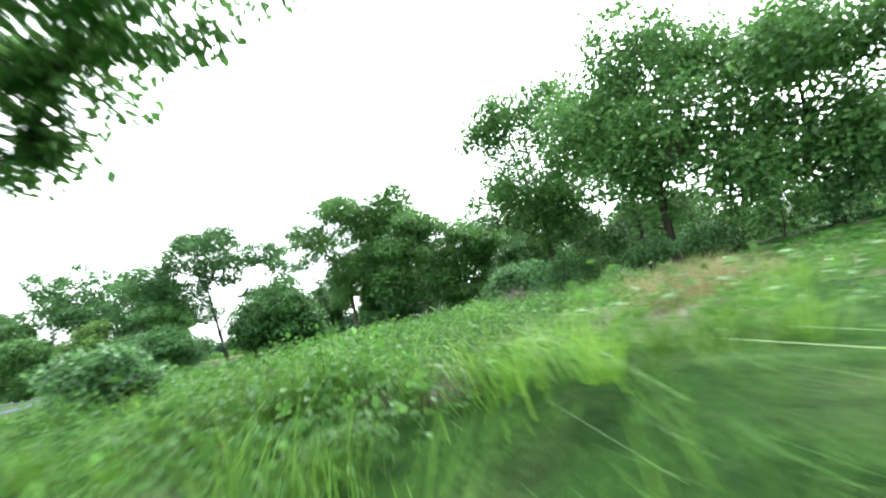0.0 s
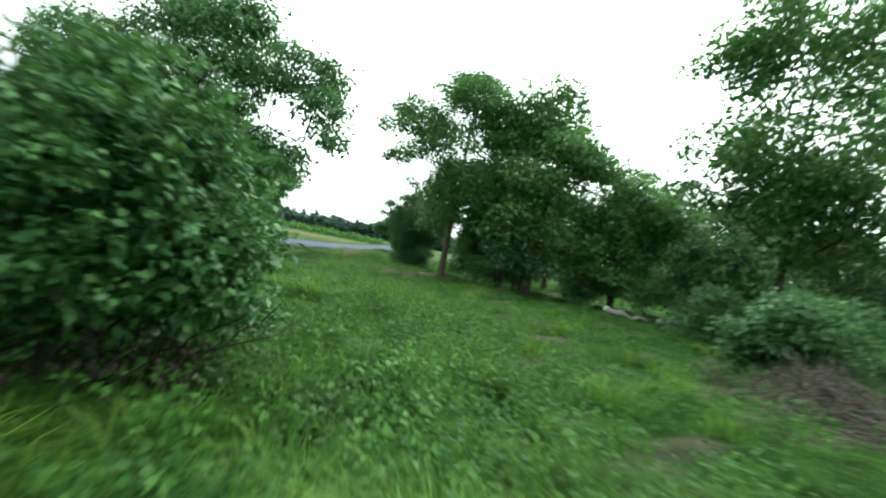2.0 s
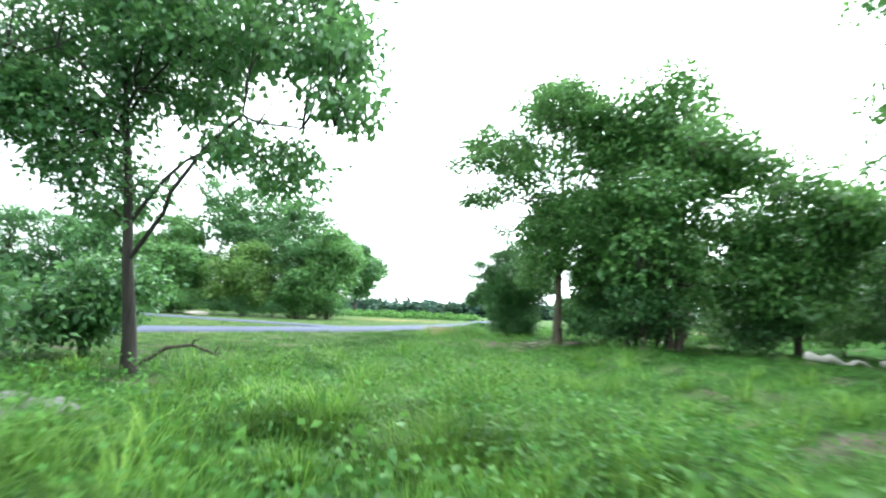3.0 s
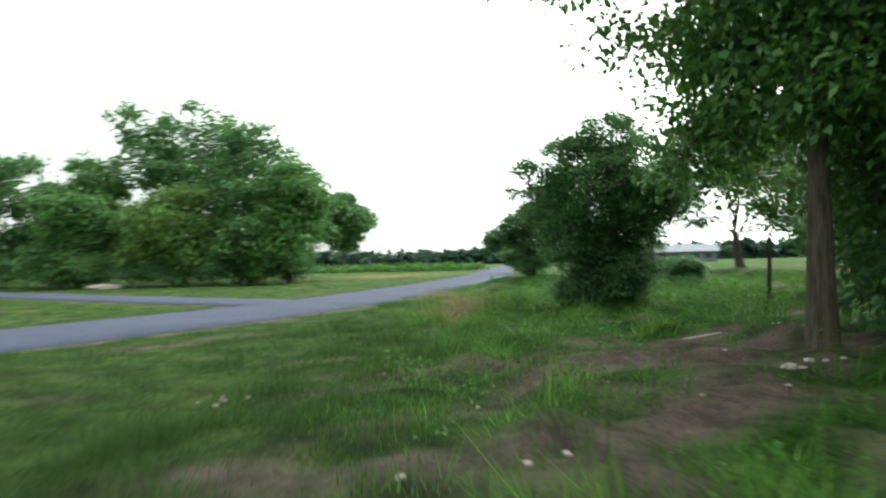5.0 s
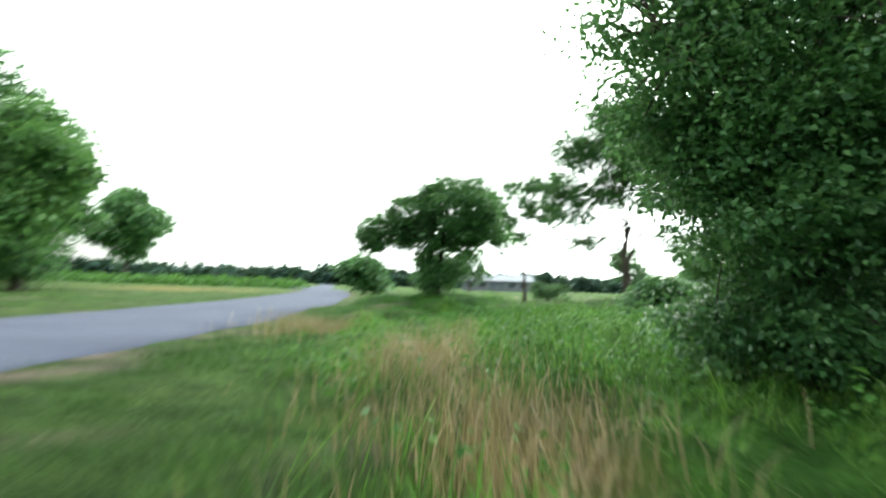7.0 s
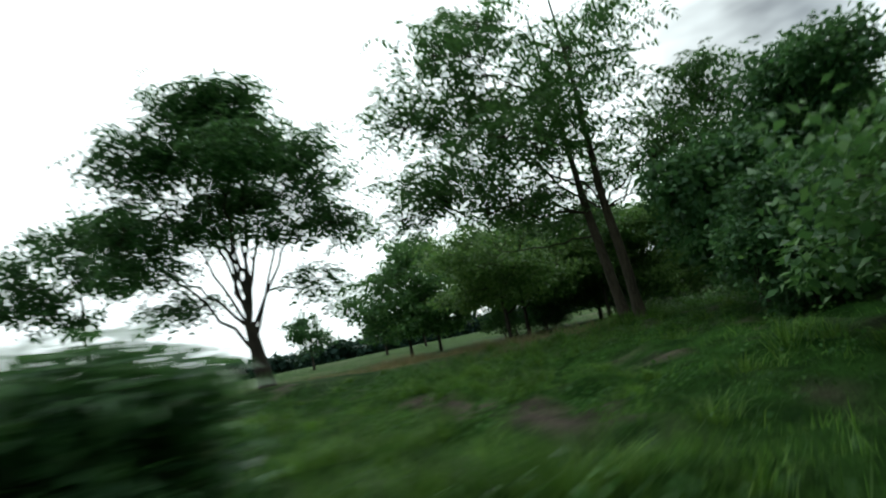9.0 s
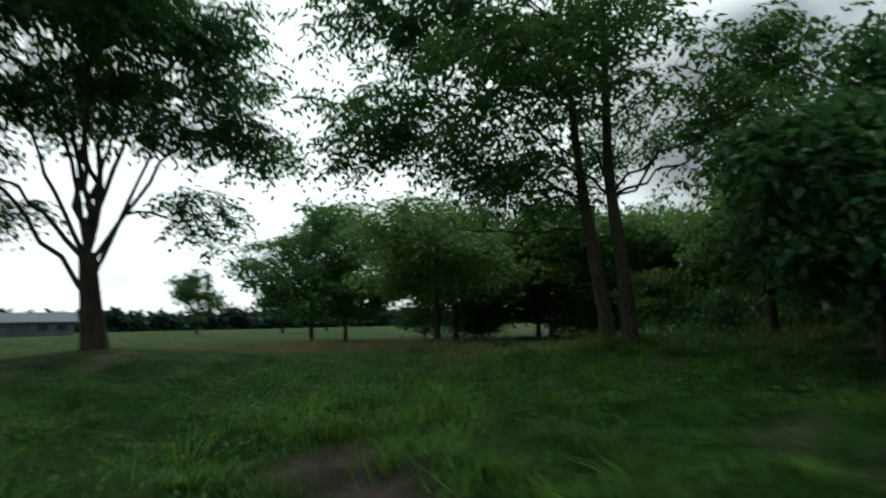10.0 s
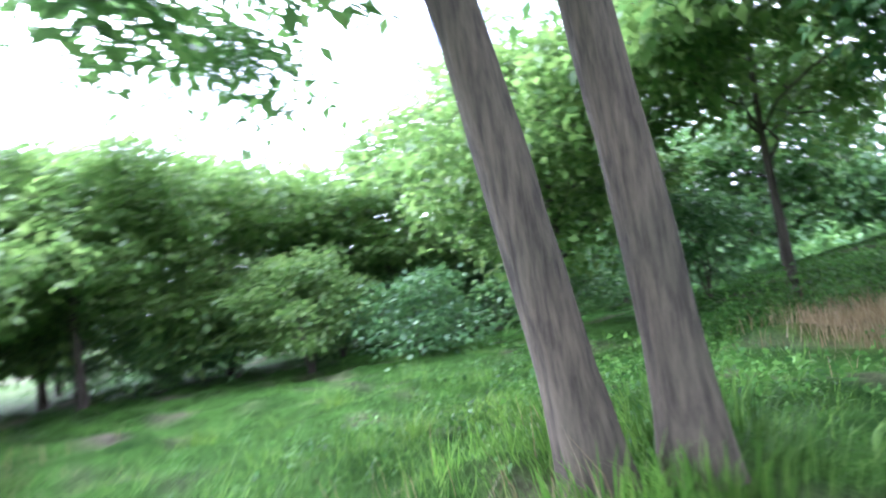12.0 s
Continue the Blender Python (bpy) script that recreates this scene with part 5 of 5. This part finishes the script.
def brush_heap():
    """Heap of withered stems and leaves under the bush."""
    rng = np.random.RandomState(401)
    x, y = 2.45, 18.6
    t = thing("brush_heap", x, y, float(terrain(x, y)), "heap of withered brown brush", "brush heap")
    st = []
    for _ in range(260):
        a = rng.uniform(0, 2 * np.pi)
        r = rng.uniform(0, 1.0) ** 0.6
        p = np.array([np.cos(a) * r * 0.9, np.sin(a) * r * 1.5, 0])
        q = p * 0.75 + np.array([rng.normal() * 0.25, rng.normal() * 0.25, 0.55 * (1.15 - r) + rng.uniform(0, 0.15)])
        st.append(tube(bend(rng, p, q, 0.1, 4, 0.08), np.linspace(0.009, 0.004, 4), 3))
    v, f = join(st)
    part_np("brushwood", v, f, DEADWOOD, t)["kind"] = "stuff"
    c = np.stack([rng.normal(size=220) * 0.45, rng.normal(size=220) * 0.75, np.zeros(220)], -1)
    c[:, 2] = 0.45 * np.exp(-(c[:, 0] ** 2 / 0.5 + c[:, 1] ** 2 / 1.4)) * rng.uniform(0.3, 1.1, 220)
    v, f = clump_leaves(rng, c, np.full(220, 0.11), 60, 0.035, 0.6, 0.5)
    part_np("withered_foliage", v, f, BROWN_LEAF, t)["kind"] = "stuff"


brush_heap()


def vine_bush_foot():
    """Bare stems and withered leaves that show under the dome of vines."""
    rng = np.random.RandomState(411)
    st = []
    for _ in range(130):
        a = rng.uniform(0, 2 * np.pi)
        r = rng.uniform(0.35, 1.0) ** 0.5
        p = np.array([np.cos(a) * r * 0.72, np.sin(a) * r * 0.72, -0.02])
        q = p * rng.uniform(0.75, 1.05) + np.array([rng.normal() * 0.3, rng.normal() * 0.3, rng.uniform(0.3, 0.75)])
        st.append(tube(bend(rng, p, q, 0.12, 4, 0.12), np.linspace(0.008, 0.004, 4), 3))
    v, f = join(st)
    part_np("stem_tangle", v, f, BARK_BLACK, vine_bush)["kind"] = "stuff"
    a, r = rng.uniform(0, 2 * np.pi, 150), rng.uniform(0.3, 1.0, 150) ** 0.5
    c = np.stack([0.85 * np.cos(a) * r, 0.85 * np.sin(a) * r, rng.uniform(0.03, 0.35, 150)], -1)
    v, f = clump_leaves(rng, c, np.full(150, 0.12), 12, 0.045, 0.8, 0.6)
    part_np("withered_foliage", v, f, BROWN_LEAF, vine_bush)["kind"] = "stuff"


vine_bush_foot()


# ---------------------------------------------------------------- far building
def box_bm(bm, x0, x1, y0, y1, z0, z1):
    v = [bm.verts.new(p) for p in ((x0, y0, z0), (x1, y0, z0), (x1, y1, z0), (x0, y1, z0), (x0, y0, z1), (x1, y0, z1), (x1, y1, z1), (x0, y1, z1))]
    for q in ((0, 3, 2, 1), (4, 5, 6, 7), (0, 1, 5, 4), (1, 2, 6, 5), (2, 3, 7, 6), (3, 0, 4, 7)):
        bm.faces.new([v[k] for k in q])


def building():
    t = thing("farm_building", -3.5, 159, float(terrain(-3.5, 159)), "long low pale building with grey metal roof", "building")
    bm = bmesh.new()
    box_bm(bm, -7, 7, -4, 4, 0, 2.1)
    wall = part("wall", bm, WALL_WHITE, t)
    bm = bmesh.new()
    prof = [(-4.6, 2.0), (0, 3.5), (4.6, 2.0), (4.6, 2.12), (0, 3.65), (-4.6, 2.12)]
    rows = [[bm.verts.new((x, y, z)) for y, z in prof] for x in (-7.5, 7.5)]
    for k in range(6):
        bm.faces.new([rows[0][k], rows[0][(k + 1) % 6], rows[1][(k + 1) % 6], rows[1][k]])
    bm.faces.new(rows[0][::-1])
    bm.faces.new(rows[1])
    part("roof", bm, ROOF_METAL, t)
    for x in (-5.4, -3, 3, 5.4):
        bm = bmesh.new()
        box_bm(bm, x - 0.6, x + 0.6, -4.06, -4.0, 0.8, 1.7)
        part("window", bm, DARK_PANE, wall)
    bm = bmesh.new()
    box_bm(bm, -1.3, 1.3, -4.07, -4.0, 0, 1.9)
    part("door", bm, ROOF_METAL, wall)


building()
